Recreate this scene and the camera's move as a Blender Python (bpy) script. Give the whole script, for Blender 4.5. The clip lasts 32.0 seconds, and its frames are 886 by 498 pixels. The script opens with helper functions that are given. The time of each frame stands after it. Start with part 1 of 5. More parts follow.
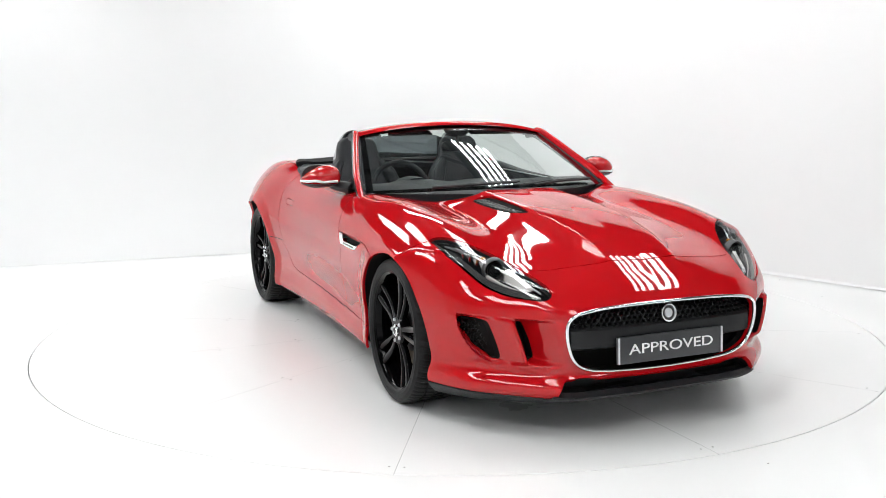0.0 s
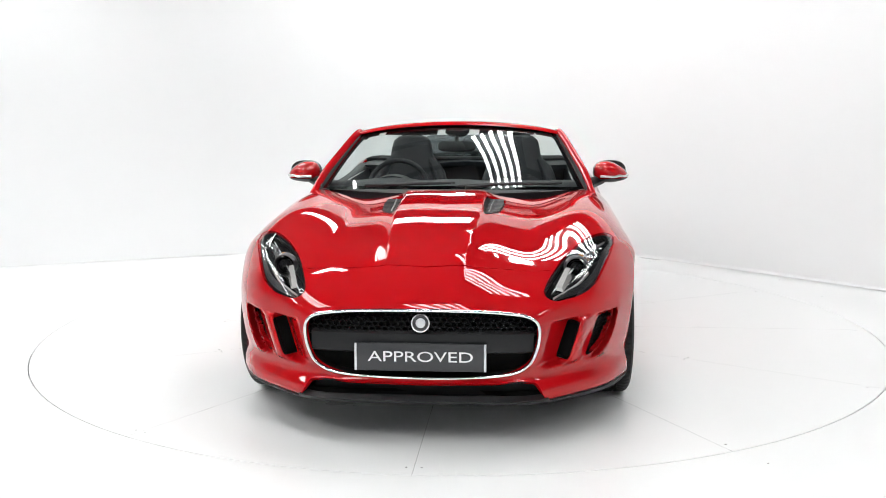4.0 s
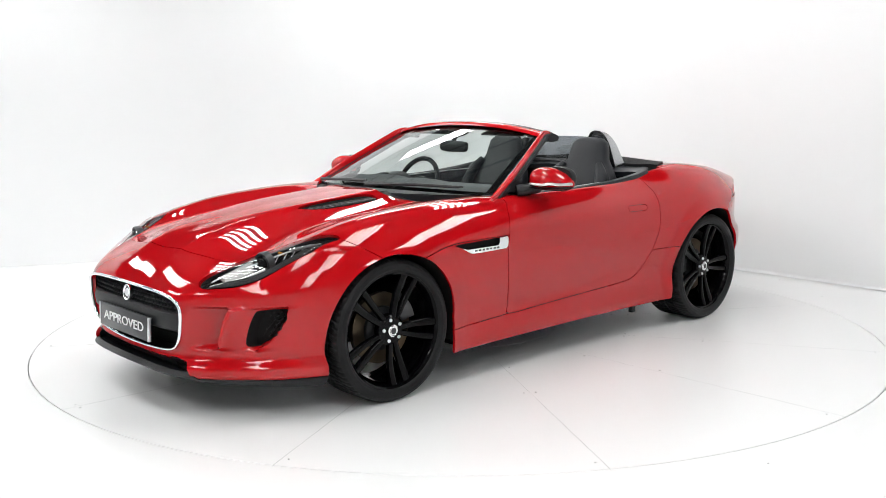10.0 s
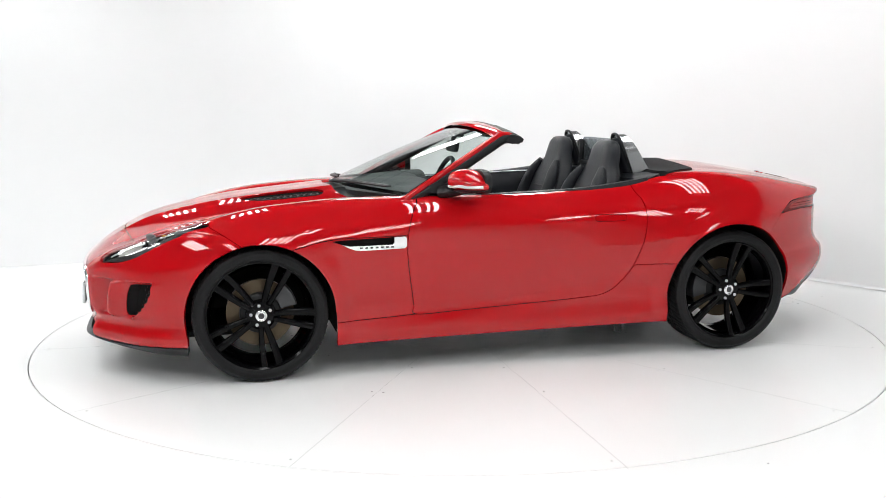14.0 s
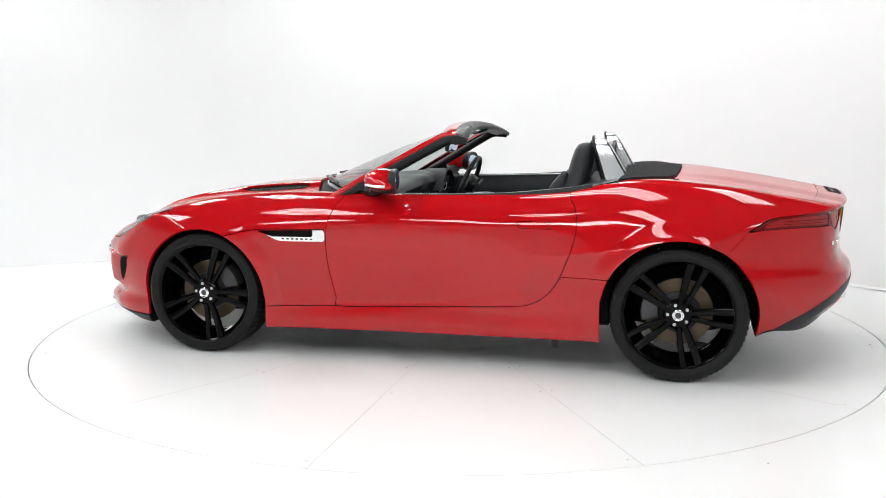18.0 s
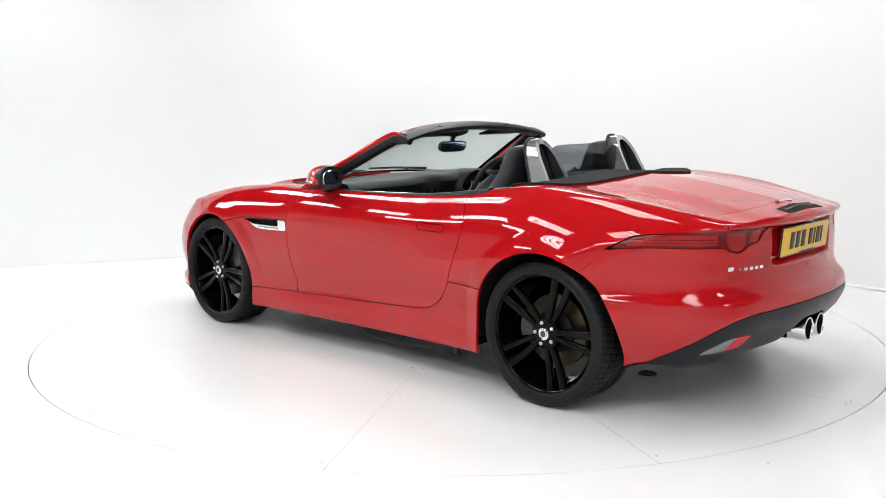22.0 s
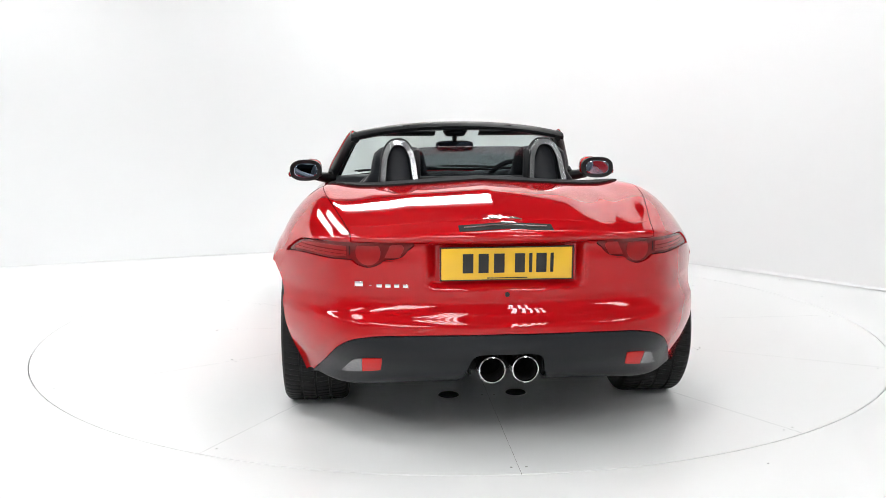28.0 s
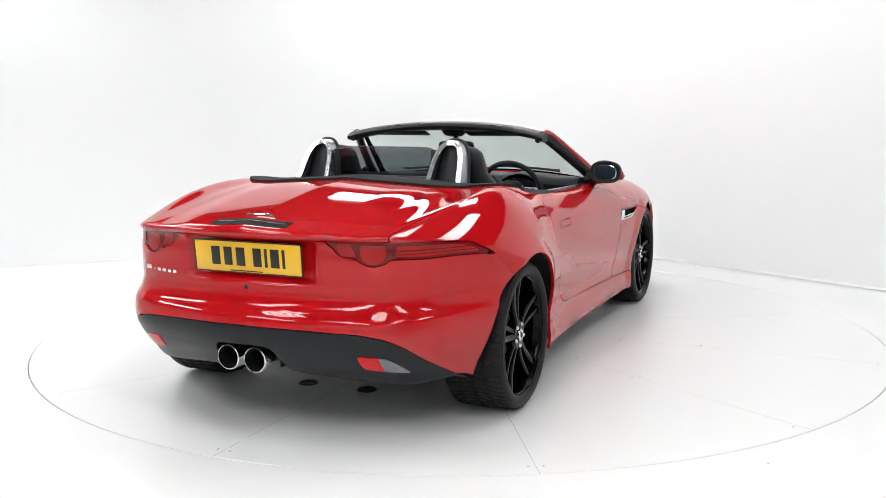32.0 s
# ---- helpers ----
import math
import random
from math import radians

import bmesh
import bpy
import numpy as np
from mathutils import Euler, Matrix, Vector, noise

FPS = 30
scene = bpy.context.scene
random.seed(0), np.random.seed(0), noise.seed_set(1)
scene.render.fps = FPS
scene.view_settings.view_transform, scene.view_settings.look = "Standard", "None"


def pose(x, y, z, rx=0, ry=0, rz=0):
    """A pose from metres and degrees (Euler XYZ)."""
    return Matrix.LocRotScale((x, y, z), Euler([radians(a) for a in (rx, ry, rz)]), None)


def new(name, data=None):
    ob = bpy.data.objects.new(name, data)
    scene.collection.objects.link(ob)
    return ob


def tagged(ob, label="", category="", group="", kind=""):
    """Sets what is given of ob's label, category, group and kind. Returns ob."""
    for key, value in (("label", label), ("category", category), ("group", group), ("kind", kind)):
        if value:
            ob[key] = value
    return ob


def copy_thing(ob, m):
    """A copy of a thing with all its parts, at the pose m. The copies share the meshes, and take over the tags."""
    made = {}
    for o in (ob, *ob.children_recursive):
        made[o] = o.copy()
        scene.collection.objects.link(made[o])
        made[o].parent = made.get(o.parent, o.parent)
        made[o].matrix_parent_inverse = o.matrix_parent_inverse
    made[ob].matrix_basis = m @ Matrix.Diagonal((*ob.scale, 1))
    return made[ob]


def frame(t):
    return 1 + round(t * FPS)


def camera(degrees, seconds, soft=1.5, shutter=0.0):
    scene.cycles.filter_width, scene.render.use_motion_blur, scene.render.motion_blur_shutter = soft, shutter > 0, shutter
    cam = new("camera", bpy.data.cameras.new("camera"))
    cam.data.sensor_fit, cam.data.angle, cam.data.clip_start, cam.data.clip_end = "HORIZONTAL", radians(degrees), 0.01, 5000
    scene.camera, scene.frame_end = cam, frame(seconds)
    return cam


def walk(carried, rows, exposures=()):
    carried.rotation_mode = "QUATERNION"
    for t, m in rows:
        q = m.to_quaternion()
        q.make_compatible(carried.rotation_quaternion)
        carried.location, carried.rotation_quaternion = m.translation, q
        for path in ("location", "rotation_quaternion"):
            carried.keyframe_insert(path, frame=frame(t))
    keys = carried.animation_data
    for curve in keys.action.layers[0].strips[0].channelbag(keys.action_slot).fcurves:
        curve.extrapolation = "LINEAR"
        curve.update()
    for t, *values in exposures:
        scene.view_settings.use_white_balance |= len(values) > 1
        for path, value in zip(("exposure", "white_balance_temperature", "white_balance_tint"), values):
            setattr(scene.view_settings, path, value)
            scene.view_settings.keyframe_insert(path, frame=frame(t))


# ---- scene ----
cam = camera(49.674, 32.0, soft=0.85)
EYE = pose(0.0, -5.9127, 1.3971, 81.3812, 0.2972, 0.764)
walk(cam, [(0.0, EYE), (32.0, EYE)])

# ---- world and light ----
world = bpy.data.worlds.new("world")
scene.world = world
world.use_nodes = True
world.node_tree.nodes["Background"].inputs[0].default_value = (.9, .95, 1, 1)
world.node_tree.nodes["Background"].inputs[1].default_value = .15
scene.view_settings.exposure = 0.0
TUBE_POWER = 17.6


# ---- materials ----
def material(name, colour, rough=.5, metal=0.0, coat=0.0, vary=.06, scale=6.0, bump=0.0, bump_scale=200.0, spec=.5, coat_rough=.03, rough_vary=.06):
    m = bpy.data.materials.new(name)
    m.use_nodes = True
    nt = m.node_tree
    b = nt.nodes["Principled BSDF"]
    b.inputs["Metallic"].default_value = metal
    b.inputs["Coat Weight"].default_value = coat
    b.inputs["Coat Roughness"].default_value = coat_rough
    b.inputs["Coat IOR"].default_value = 1.52
    b.inputs["Specular IOR Level"].default_value = spec
    at = nt.nodes.new("ShaderNodeTexCoord")
    big = nt.nodes.new("ShaderNodeTexNoise")
    big.inputs["Scale"].default_value, big.inputs["Detail"].default_value = scale, 6
    nt.links.new(at.outputs["Object"], big.inputs["Vector"])
    mix = nt.nodes.new("ShaderNodeMix")
    mix.data_type = "RGBA"
    mix.inputs["A"].default_value = (*[c * (1 - vary) for c in colour], 1)
    mix.inputs["B"].default_value = (*[min(1, c * (1 + vary)) for c in colour], 1)
    nt.links.new(big.outputs["Fac"], mix.inputs["Factor"])
    nt.links.new(mix.outputs["Result"], b.inputs["Base Color"])
    span = nt.nodes.new("ShaderNodeMapRange")
    span.inputs["To Min"].default_value = max(0, rough * (1 - rough_vary))
    span.inputs["To Max"].default_value = min(1, rough * (1 + rough_vary))
    nt.links.new(big.outputs["Fac"], span.inputs["Value"])
    nt.links.new(span.outputs["Result"], b.inputs["Roughness"])
    if bump:
        fine = nt.nodes.new("ShaderNodeTexNoise")
        fine.inputs["Scale"].default_value, fine.inputs["Detail"].default_value = bump_scale, 3
        nt.links.new(at.outputs["Object"], fine.inputs["Vector"])
        bp = nt.nodes.new("ShaderNodeBump")
        bp.inputs["Strength"].default_value, bp.inputs["Distance"].default_value = bump, .001
        nt.links.new(fine.outputs["Fac"], bp.inputs["Height"])
        nt.links.new(bp.outputs["Normal"], b.inputs["Normal"])
    return m


def glass(name, tint, rough=0.0, clear=.9):
    """Thin glass: mostly lets light straight through, with a mirror gloss on its face."""
    m = bpy.data.materials.new(name)
    m.use_nodes = True
    nt = m.node_tree
    nt.nodes.remove(nt.nodes["Principled BSDF"])
    out = nt.nodes["Material Output"]
    see = nt.nodes.new("ShaderNodeBsdfTransparent")
    see.inputs["Color"].default_value = (*[c * clear for c in tint], 1)
    shine = nt.nodes.new("ShaderNodeBsdfGlossy")
    shine.inputs["Roughness"].default_value = rough
    facing = nt.nodes.new("ShaderNodeLayerWeight")
    facing.inputs["Blend"].default_value = .5
    power = nt.nodes.new("ShaderNodeMath")
    power.operation = "POWER"
    power.inputs[1].default_value = 5
    nt.links.new(facing.outputs["Facing"], power.inputs[0])
    edge = nt.nodes.new("ShaderNodeMapRange")
    edge.inputs["To Min"].default_value, edge.inputs["To Max"].default_value = .065, 1.0
    nt.links.new(power.outputs[0], edge.inputs["Value"])
    mix = nt.nodes.new("ShaderNodeMixShader")
    nt.links.new(edge.outputs[0], mix.inputs[0])
    nt.links.new(see.outputs[0], mix.inputs[1])
    nt.links.new(shine.outputs[0], mix.inputs[2])
    nt.links.new(mix.outputs[0], out.inputs["Surface"])
    return m


def glow(name, colour, strength):
    m = bpy.data.materials.new(name)
    m.use_nodes = True
    b = m.node_tree.nodes["Principled BSDF"]
    b.inputs["Base Color"].default_value = (.8, .8, .8, 1)
    b.inputs["Emission Color"].default_value = (*colour, 1)
    b.inputs["Emission Strength"].default_value = strength
    return m


PAINT = material("red_paint", (.43, .003, .006), .45, 0, 1.0, .03, 3, 0, 200, .0, .010)
PAINT_DARK = material("red_recess", (.30, .004, .008), .4, 0, .6, .03)
BLACK_GLOSS = material("gloss_black", (.0018, .0018, .0022), .12, 0, .0, .2, 6, 0, 200, .13)
BLACK_PLASTIC = material("black_plastic", (.0075, .008, .009), .42, 0, 0, .15, 9, .25, 900, .32)
GREY_PLASTIC = material("grey_plastic", (.005, .0065, .009), .36, 0, 0, .12, 9, .25, 900, .32)
VOID = material("dark_hollow", (.004, .004, .004), .8, 0, 0, .2, 8, 0, 200, .2)
RUBBER = material("tyre_rubber", (.0065, .0065, .007), .55, 0, 0, .25, 14, .35, 500, .24)
LEATHER = material("black_leather", (.013, .014, .017), .42, 0, 0, .15, 20, .5, 420, .24)
FABRIC = material("black_fabric", (.010, .010, .011), .85, 0, 0, .2, 40, .8, 900, .25)
CHROME = material("chrome", (.86, .87, .88), .07, 1, 0, .03)
SATIN = material("satin_silver", (.50, .51, .52), .24, 1, 0, .06, 30)
SILVER = material("brushed_silver", (.72, .73, .75), .30, .85, 0, .05, 30)
STEEL = material("brake_steel", (.09, .07, .048), .38, 1, 0, .12, 25)
IRON = material("caliper_grey", (.07, .07, .073), .4, .6, 0, .1)
IRON_DARK = material("vent_mesh", (.03, .03, .031), .4, .3, 0, .15, 20)
LAMP_BED = material("lamp_bed_grey", (.055, .056, .06), .25, .8, 0, .3, 25)
RED_LAMP = material("red_lamp", (.15, .002, .003), .25, 0, .12, .15, 30, 0, 200, .3)
LAMP_LIGHT = material("red_lamp_prism", (.32, .005, .006), .3, 0, .10, .15, 40, 0, 200, .3)
RED_REFLEX = material("red_reflector", (.62, .012, .012), .3, 0, .1, .2, 60, .3, 300, .3)
LAMP_DARK = material("smoked_red_lamp", (.07, .003, .004), .3, 0, .1, .1, 6, 0, 200, .3)
CLEAR_LAMP = material("clear_reflector", (.72, .70, .68), .16, .4, 1, .1)
FOG_LENS = material("reversing_lens", (.22, .22, .23), .25, .2, .4, .3, 70, .5, 300)
AMBER = material("amber_lamp", (.55, .22, .03), .2, 0, .6, .1)
WHITE_INK = material("white_lettering", (.82, .82, .82), .4)
BLACK_INK = material("black_lettering", (.01, .01, .01), .45)
YELLOW = material("yellow_plate", (.80, .47, .015), .35, 0, .3, .03)
PLATE_BLACK = material("dark_plate", (.022, .023, .026), .35, 0, .3, .1)
MIRROR = material("mirror_glass", (.45, .57, .72), .01, 1, 0, .0)
GLASS = glass("screen_glass", (.86, .95, .92), 0, .84)
SMOKE = glass("smoked_glass", (.50, .53, .55), 0, .9)
LENS = glass("clear_lens", (.97, .98, .98), 0, .96)
TUBE = glow("tube_light", (.975, .987, .985), TUBE_POWER)
FLOOR_WHITE = material("white_floor_paint", (.83, .834, .83), .30, 0, 0, .02, 1.3, .06, 120, .5, .03, .25)
WALL_WHITE = material("white_wall_paint", (.70, .703, .706), .7, 0, 0, .015, .5, .1, 60)
CEILING_GREY = material("grey_ceiling", (.22, .222, .226), .8, 0, 0, .2, 1)
STEEL_DARK = material("ceiling_steel", (.012, .012, .013), .7, 0, 0, .2, 3)
SCUFF = material("floor_scuff", (.30, .30, .29), .6, 0, 0, .4, 60)


# ---- mesh helpers ----
def part(name, geo, mat, parent=None, label="", angle=35, normals=None):
    """Links geometry, (vertices, faces) or a bmesh, as one mesh object under parent."""
    me = bpy.data.meshes.new(name)
    if isinstance(geo, bmesh.types.BMesh):
        geo.to_mesh(me)
        geo.free()
    else:
        me.from_pydata(np.asarray(geo[0], float).tolist(), [], [tuple(int(i) for i in f) for f in geo[1]])
    me.materials.append(mat)
    me.shade_smooth()
    if normals is not None:
        me.normals_split_custom_set_from_vertices(np.asarray(normals, float).tolist())
    elif angle < 180:
        me.set_sharp_from_angle(angle=radians(angle))
    ob = new(name, me)
    if parent is not None:
        ob.parent = parent
    return tagged(ob, label)


def join(*geos):
    vs, fs, n = [], [], 0
    for v, f in geos:
        vs.append(np.asarray(v, float).reshape(-1, 3))
        fs += [tuple(int(i) + n for i in q) for q in f]
        n += len(v)
    return np.concatenate(vs), fs


def moved(geo, m):
    v = np.asarray(geo[0], float)
    a = np.array(m)
    return v @ a[:3, :3].T + a[:3, 3], geo[1]


def flipped(geo):
    """The mirror image across the car's middle."""
    v = np.asarray(geo[0], float) * (-1, 1, 1)
    return v, [tuple(reversed(f)) for f in geo[1]]


def box(sx, sy, sz, bevel=.004, at=(0, 0, 0), seg=2):
    bm = bmesh.new()
    bmesh.ops.create_cube(bm, size=1)
    bmesh.ops.scale(bm, vec=(sx, sy, sz), verts=bm.verts)
    if bevel:
        bmesh.ops.bevel(bm, geom=bm.edges[:], offset=bevel, segments=seg, profile=.5, affect="EDGES")
    bmesh.ops.translate(bm, vec=at, verts=bm.verts)
    bm.verts.index_update()
    geo = np.array([v.co[:] for v in bm.verts]), [tuple(v.index for v in f.verts) for f in bm.faces]
    bm.free()
    return geo


def loft(rings, closed=True, caps=True, loop=False):
    """Skin through rings of equal count. closed: each ring is a loop; loop: the last ring joins the first."""
    rings = [np.asarray(r, float) for r in rings]
    n, m = len(rings[0]), len(rings)
    v = np.concatenate(rings)
    f = []
    for i in range(m if loop else m - 1):
        a, b = i * n, ((i + 1) % m) * n
        for j in range(n if closed else n - 1):
            k = (j + 1) % n
            f.append((a + j, a + k, b + k, b + j))
    if caps and closed and not loop:
        f.append(tuple(range(n - 1, -1, -1)))
        f.append(tuple((m - 1) * n + j for j in range(n)))
    return v, f


def lathe(profile, seg=48, closed=False):
    """Turns (radius, x) pairs about the x axis."""
    rings = []
    for i in range(seg):
        a = 2 * math.pi * i / seg
        rings.append([(q, r * math.cos(a), r * math.sin(a)) for r, q in profile])
    return loft(rings, closed=closed, caps=False, loop=True)


def smooth_line(points, n=60, closed=False):
    """Catmull-Rom points through a few given ones."""
    p = np.asarray(points, float)
    m = len(p)
    if closed:
        p = np.concatenate([p[-1:], p, p[:2]])
    else:
        p = np.concatenate([2 * p[:1] - p[1:2], p, 2 * p[-1:] - p[-2:-1]])
    spans = m if closed else m - 1
    u = np.linspace(0, spans, n, endpoint=not closed)
    i = np.minimum(u.astype(int), spans - 1)
    t = (u - i)[:, None]
    a, b, c, d = p[i], p[i + 1], p[i + 2], p[i + 3]
    return .5 * (2 * b + (c - a) * t + (2 * a - 5 * b + 4 * c - d) * t ** 2 + (3 * b - a - 3 * c + d) * t ** 3)


def tube(points, radius, seg=10, closed=False, flat=1.0, up=(0, 0, 1)):
    """A round or flattened bar along a line of points."""
    p = np.asarray(points, float)
    n = len(p)
    tan = np.roll(p, -1, 0) - np.roll(p, 1, 0)
    if not closed:
        tan[0], tan[-1] = p[1] - p[0], p[-1] - p[-2]
    tan /= np.linalg.norm(tan, axis=1, keepdims=True)
    rad = np.broadcast_to(radius, (n,))
    rings = []
    for i in range(n):
        s = np.cross(tan[i], up)
        s /= max(np.linalg.norm(s), 1e-6)
        w = np.cross(s, tan[i])
        a = np.linspace(0, 2 * math.pi, seg, endpoint=False)[:, None]
        rings.append(p[i] + rad[i] * (np.cos(a) * s * flat + np.sin(a) * w))
    return loft(rings, True, not closed, closed)


def rounded(w, d, k=3.0, n=28):
    """A rounded rectangle about the origin: half width w, half depth d."""
    a = np.linspace(0, 2 * math.pi, n, endpoint=False)
    c, s = np.cos(a), np.sin(a)
    return np.stack([w * np.sign(c) * np.abs(c) ** (2 / k), d * np.sign(s) * np.abs(s) ** (2 / k)], 1)


def thing(name, label, category, group="", m=None):
    ob = new(name)
    ob.empty_display_size = .2
    if m is not None:
        ob.matrix_world = m
    return tagged(ob, label, category, group)


def lettering(text, size, mat, depth=.0015):
    """Built-in letters as a mesh, (vertices, faces), flat in x and y about the middle."""
    cu = bpy.data.curves.new("letters", "FONT")
    cu.body, cu.size, cu.extrude = text, size, depth
    cu.align_x, cu.align_y = "CENTER", "CENTER"
    ob = new("letters", cu)
    bpy.context.view_layer.update()
    me = ob.evaluated_get(bpy.context.evaluated_depsgraph_get()).to_mesh()
    geo = np.array([v.co[:] for v in me.vertices]), [tuple(q.vertices) for q in me.polygons]
    bpy.data.objects.remove(ob)
    bpy.data.curves.remove(cu)
    return geo


def step(q, a, b):
    t = np.clip((q - a) / (b - a), 0, 1)
    return t * t * (3 - 2 * t)


# ---- the room ----
def slab(name, corners, low, high, mat, label):
    """A wall of the room: a flat plan outline raised from low to high."""
    n = len(corners)
    v = [(x, y, low) for x, y in corners] + [(x, y, high) for x, y in corners]
    f = [tuple(range(n - 1, -1, -1)), tuple(range(n, 2 * n))] + [(i, (i + 1) % n, n + (i + 1) % n, n + i) for i in range(n)]
    ob = part(name, (v, f), mat, None, label)
    return tagged(ob, kind="structure")


RING = (.008, .091)
RING_R = 2.5364
ROOM_H = 4.6


def ring_floor():
    """The floor round the turntable, with a round opening."""
    n = 160
    a = np.linspace(0, 2 * math.pi, n, endpoint=False)
    c, s = np.cos(a), np.sin(a)
    far = 13 / np.maximum(np.abs(c), np.abs(s))
    rings = [np.stack([RING[0] + r * c, RING[1] + r * s, np.full(n, z)], 1) for r, z in
             ((RING_R + .003, -.06), (RING_R + .003, -.0015), (RING_R + .0045, 0), (3.4, 0), (5.0, 0))]
    rings.append(np.stack([far * c, far * s, np.zeros(n)], 1))
    return loft(rings, True, False)


tagged(part("floor", ring_floor(), FLOOR_WHITE, None, "glossy white painted studio floor"), kind="structure")


WALL_H = 3.1


def plan_line():
    """The backdrop in plan: straight at the right, a wide bend, straight at the left."""
    corner = np.array([-.52, 5.25])
    bend = 2.4
    pts = [corner + np.array([.671, -.741]) * d for d in (11.5, 8, 5, 3.6)]
    a, b = corner + np.array([.671, -.741]) * bend, corner + np.array([-.933, -.358]) * bend
    for i in range(25):
        t = i / 24
        pts.append((1 - t) ** 2 * a + 2 * t * (1 - t) * corner + t * t * b)
    pts += [corner + np.array([-.933, -.358]) * d for d in (3.5, 5.5, 9.2)]
    return np.array(pts)


def backdrop():
    """The studio's bent back wall; its foot is sharp at the right and sweeps into the floor at the left."""
    line = plan_line()
    n = len(line)
    tan = np.gradient(line, axis=0)
    tan /= np.linalg.norm(tan, axis=1, keepdims=True)
    into = np.stack([-tan[:, 1], tan[:, 0]], 1)
    rings = []
    for i in range(n):
        r = .03 + 1.5 * float(step(np.array(i / (n - 1)), .34, .72))
        ring = []
        for k in range(11):
            t = math.pi / 2 * k / 10
            ring.append((*(line[i] + into[i] * r * (1 - math.sin(t))), .003 + r * (1 - math.cos(t))))
        ring += [(*line[i], WALL_H), (*(line[i] - into[i] * .15), WALL_H), (*(line[i] - into[i] * .15), .0)]
        rings.append(ring)
    return loft(rings, True, True)


tagged(part("wall_back", backdrop(), WALL_WHITE, None, "bent white studio backdrop wall", 30), kind="structure")
slab("wall_front", [(-9.2, -8.4), (7.5, -8.4), (7.5, -8.2), (-9.2, -8.2)], 0, WALL_H, WALL_WHITE, "white wall behind the camera")
slab("wall_left", [(-9.2, -8.2), (-9.0, -8.2), (-9.0, 2.6), (-9.2, 2.6)], 0, WALL_H, WALL_WHITE, "white wall at the side of the studio")
slab("wall_right", [(7.2, -8.2), (7.4, -8.2), (7.4, -2.5), (7.2, -2.5)], 0, WALL_H, WALL_WHITE, "white wall beside the camera")
slab("wall_upper", [(-9.2, -8.4), (7.5, -8.4), (7.5, -8.3), (-9.1, -8.3), (-9.1, 6.4), (7.4, 6.4), (7.4, -8.3), (7.5, -8.3), (7.5, 6.5), (-9.2, 6.5)], WALL_H, ROOM_H, CEILING_GREY,
     "dark upper wall of the hall above the backdrop")
slab("ceiling", [(-9.2, -8.4), (7.5, -8.4), (7.5, 6.5), (-9.2, 6.5)], ROOM_H, ROOM_H + .1, CEILING_GREY, "grey studio ceiling with dark rails")
for i in range(12):
    y = -7.4 + 1.1 * i
    tagged(part("trim", box(16.2, .05, .10, 0, (-.9, y, ROOM_H - .05)), STEEL_DARK, None, "thin dark steel ceiling rail"), kind="structure")


def light_bank():
    """A hanging bank of five bare tubes."""
    root = thing("ceiling_light", "hanging bank of bright bare fluorescent tubes", "light", "light banks over the turntable")
    part("housing", box(1.70, .86, .06, .01, (0, 0, .06)), GREY_PLASTIC, root, "grey metal tray")
    for i in range(5):
        y = -.25 + .125 * i
        part("tube", tube([(-.80, y, 0), (-.4, y, 0), (.4, y, 0), (.80, y, 0)], .029, 10), TUBE, root)
    for x in (-.7, .7):
        part("cable", tube([(x, 0, .08), (x, 0, 1.2)], .006, 6), STEEL_DARK, root)
    return root


BANK_Z = 3.35
bank = light_bank()
bank.matrix_world = pose(-2.3, -1.9, BANK_Z, 0, 0, 105)
# added fill, unseen: banks at x 1.5, -1.9 and 3.9 (floor), -4.9 (wall)
for x, y, turn in ((2.35, -.7, 117), (-2.0, 1.3, 105), (.70, 1.6, 109), (-3.2, 2.3, 105), (-.25, -3.5, 99), (.45, -1.0, 108), (-4.0, .3, 105), (-5.4, 2.2, 105), (-3.6, -4.2, 100), (-4.9, -1.2, 105), (-.5, 3.5, -10), (3.9, -4.6, 110), (1.5, -4.7, 105), (-1.4, -6.0, 100), (-1.9, -4.9, 100), (1.6, -6.2, 105)):
    copy_thing(bank, pose(x, y, BANK_Z, 0, 0, turn))

# ---- turntable ----
turntable = thing("turntable", "round white turntable set flush in the floor, faint joints and scuffs", "turntable", m=pose(RING[0], RING[1], 0))


def deck_panel(r0, r1, a0, a1, n):
    """One flat piece of the deck with a worn edge, from radius r0 to r1."""
    a = np.linspace(a0, a1, n)
    rings = [np.stack([r * np.cos(a), r * np.sin(a), np.full(n, z)], 1) for r, z in
             ((r1 - .001, -.06), (r1, -.002), (r1 - .002, 0), ((r0 + r1) / 2, 0), (r0 + .002, 0), (r0, -.002), (r0 + .001, -.06))]
    return loft(rings, False, False)


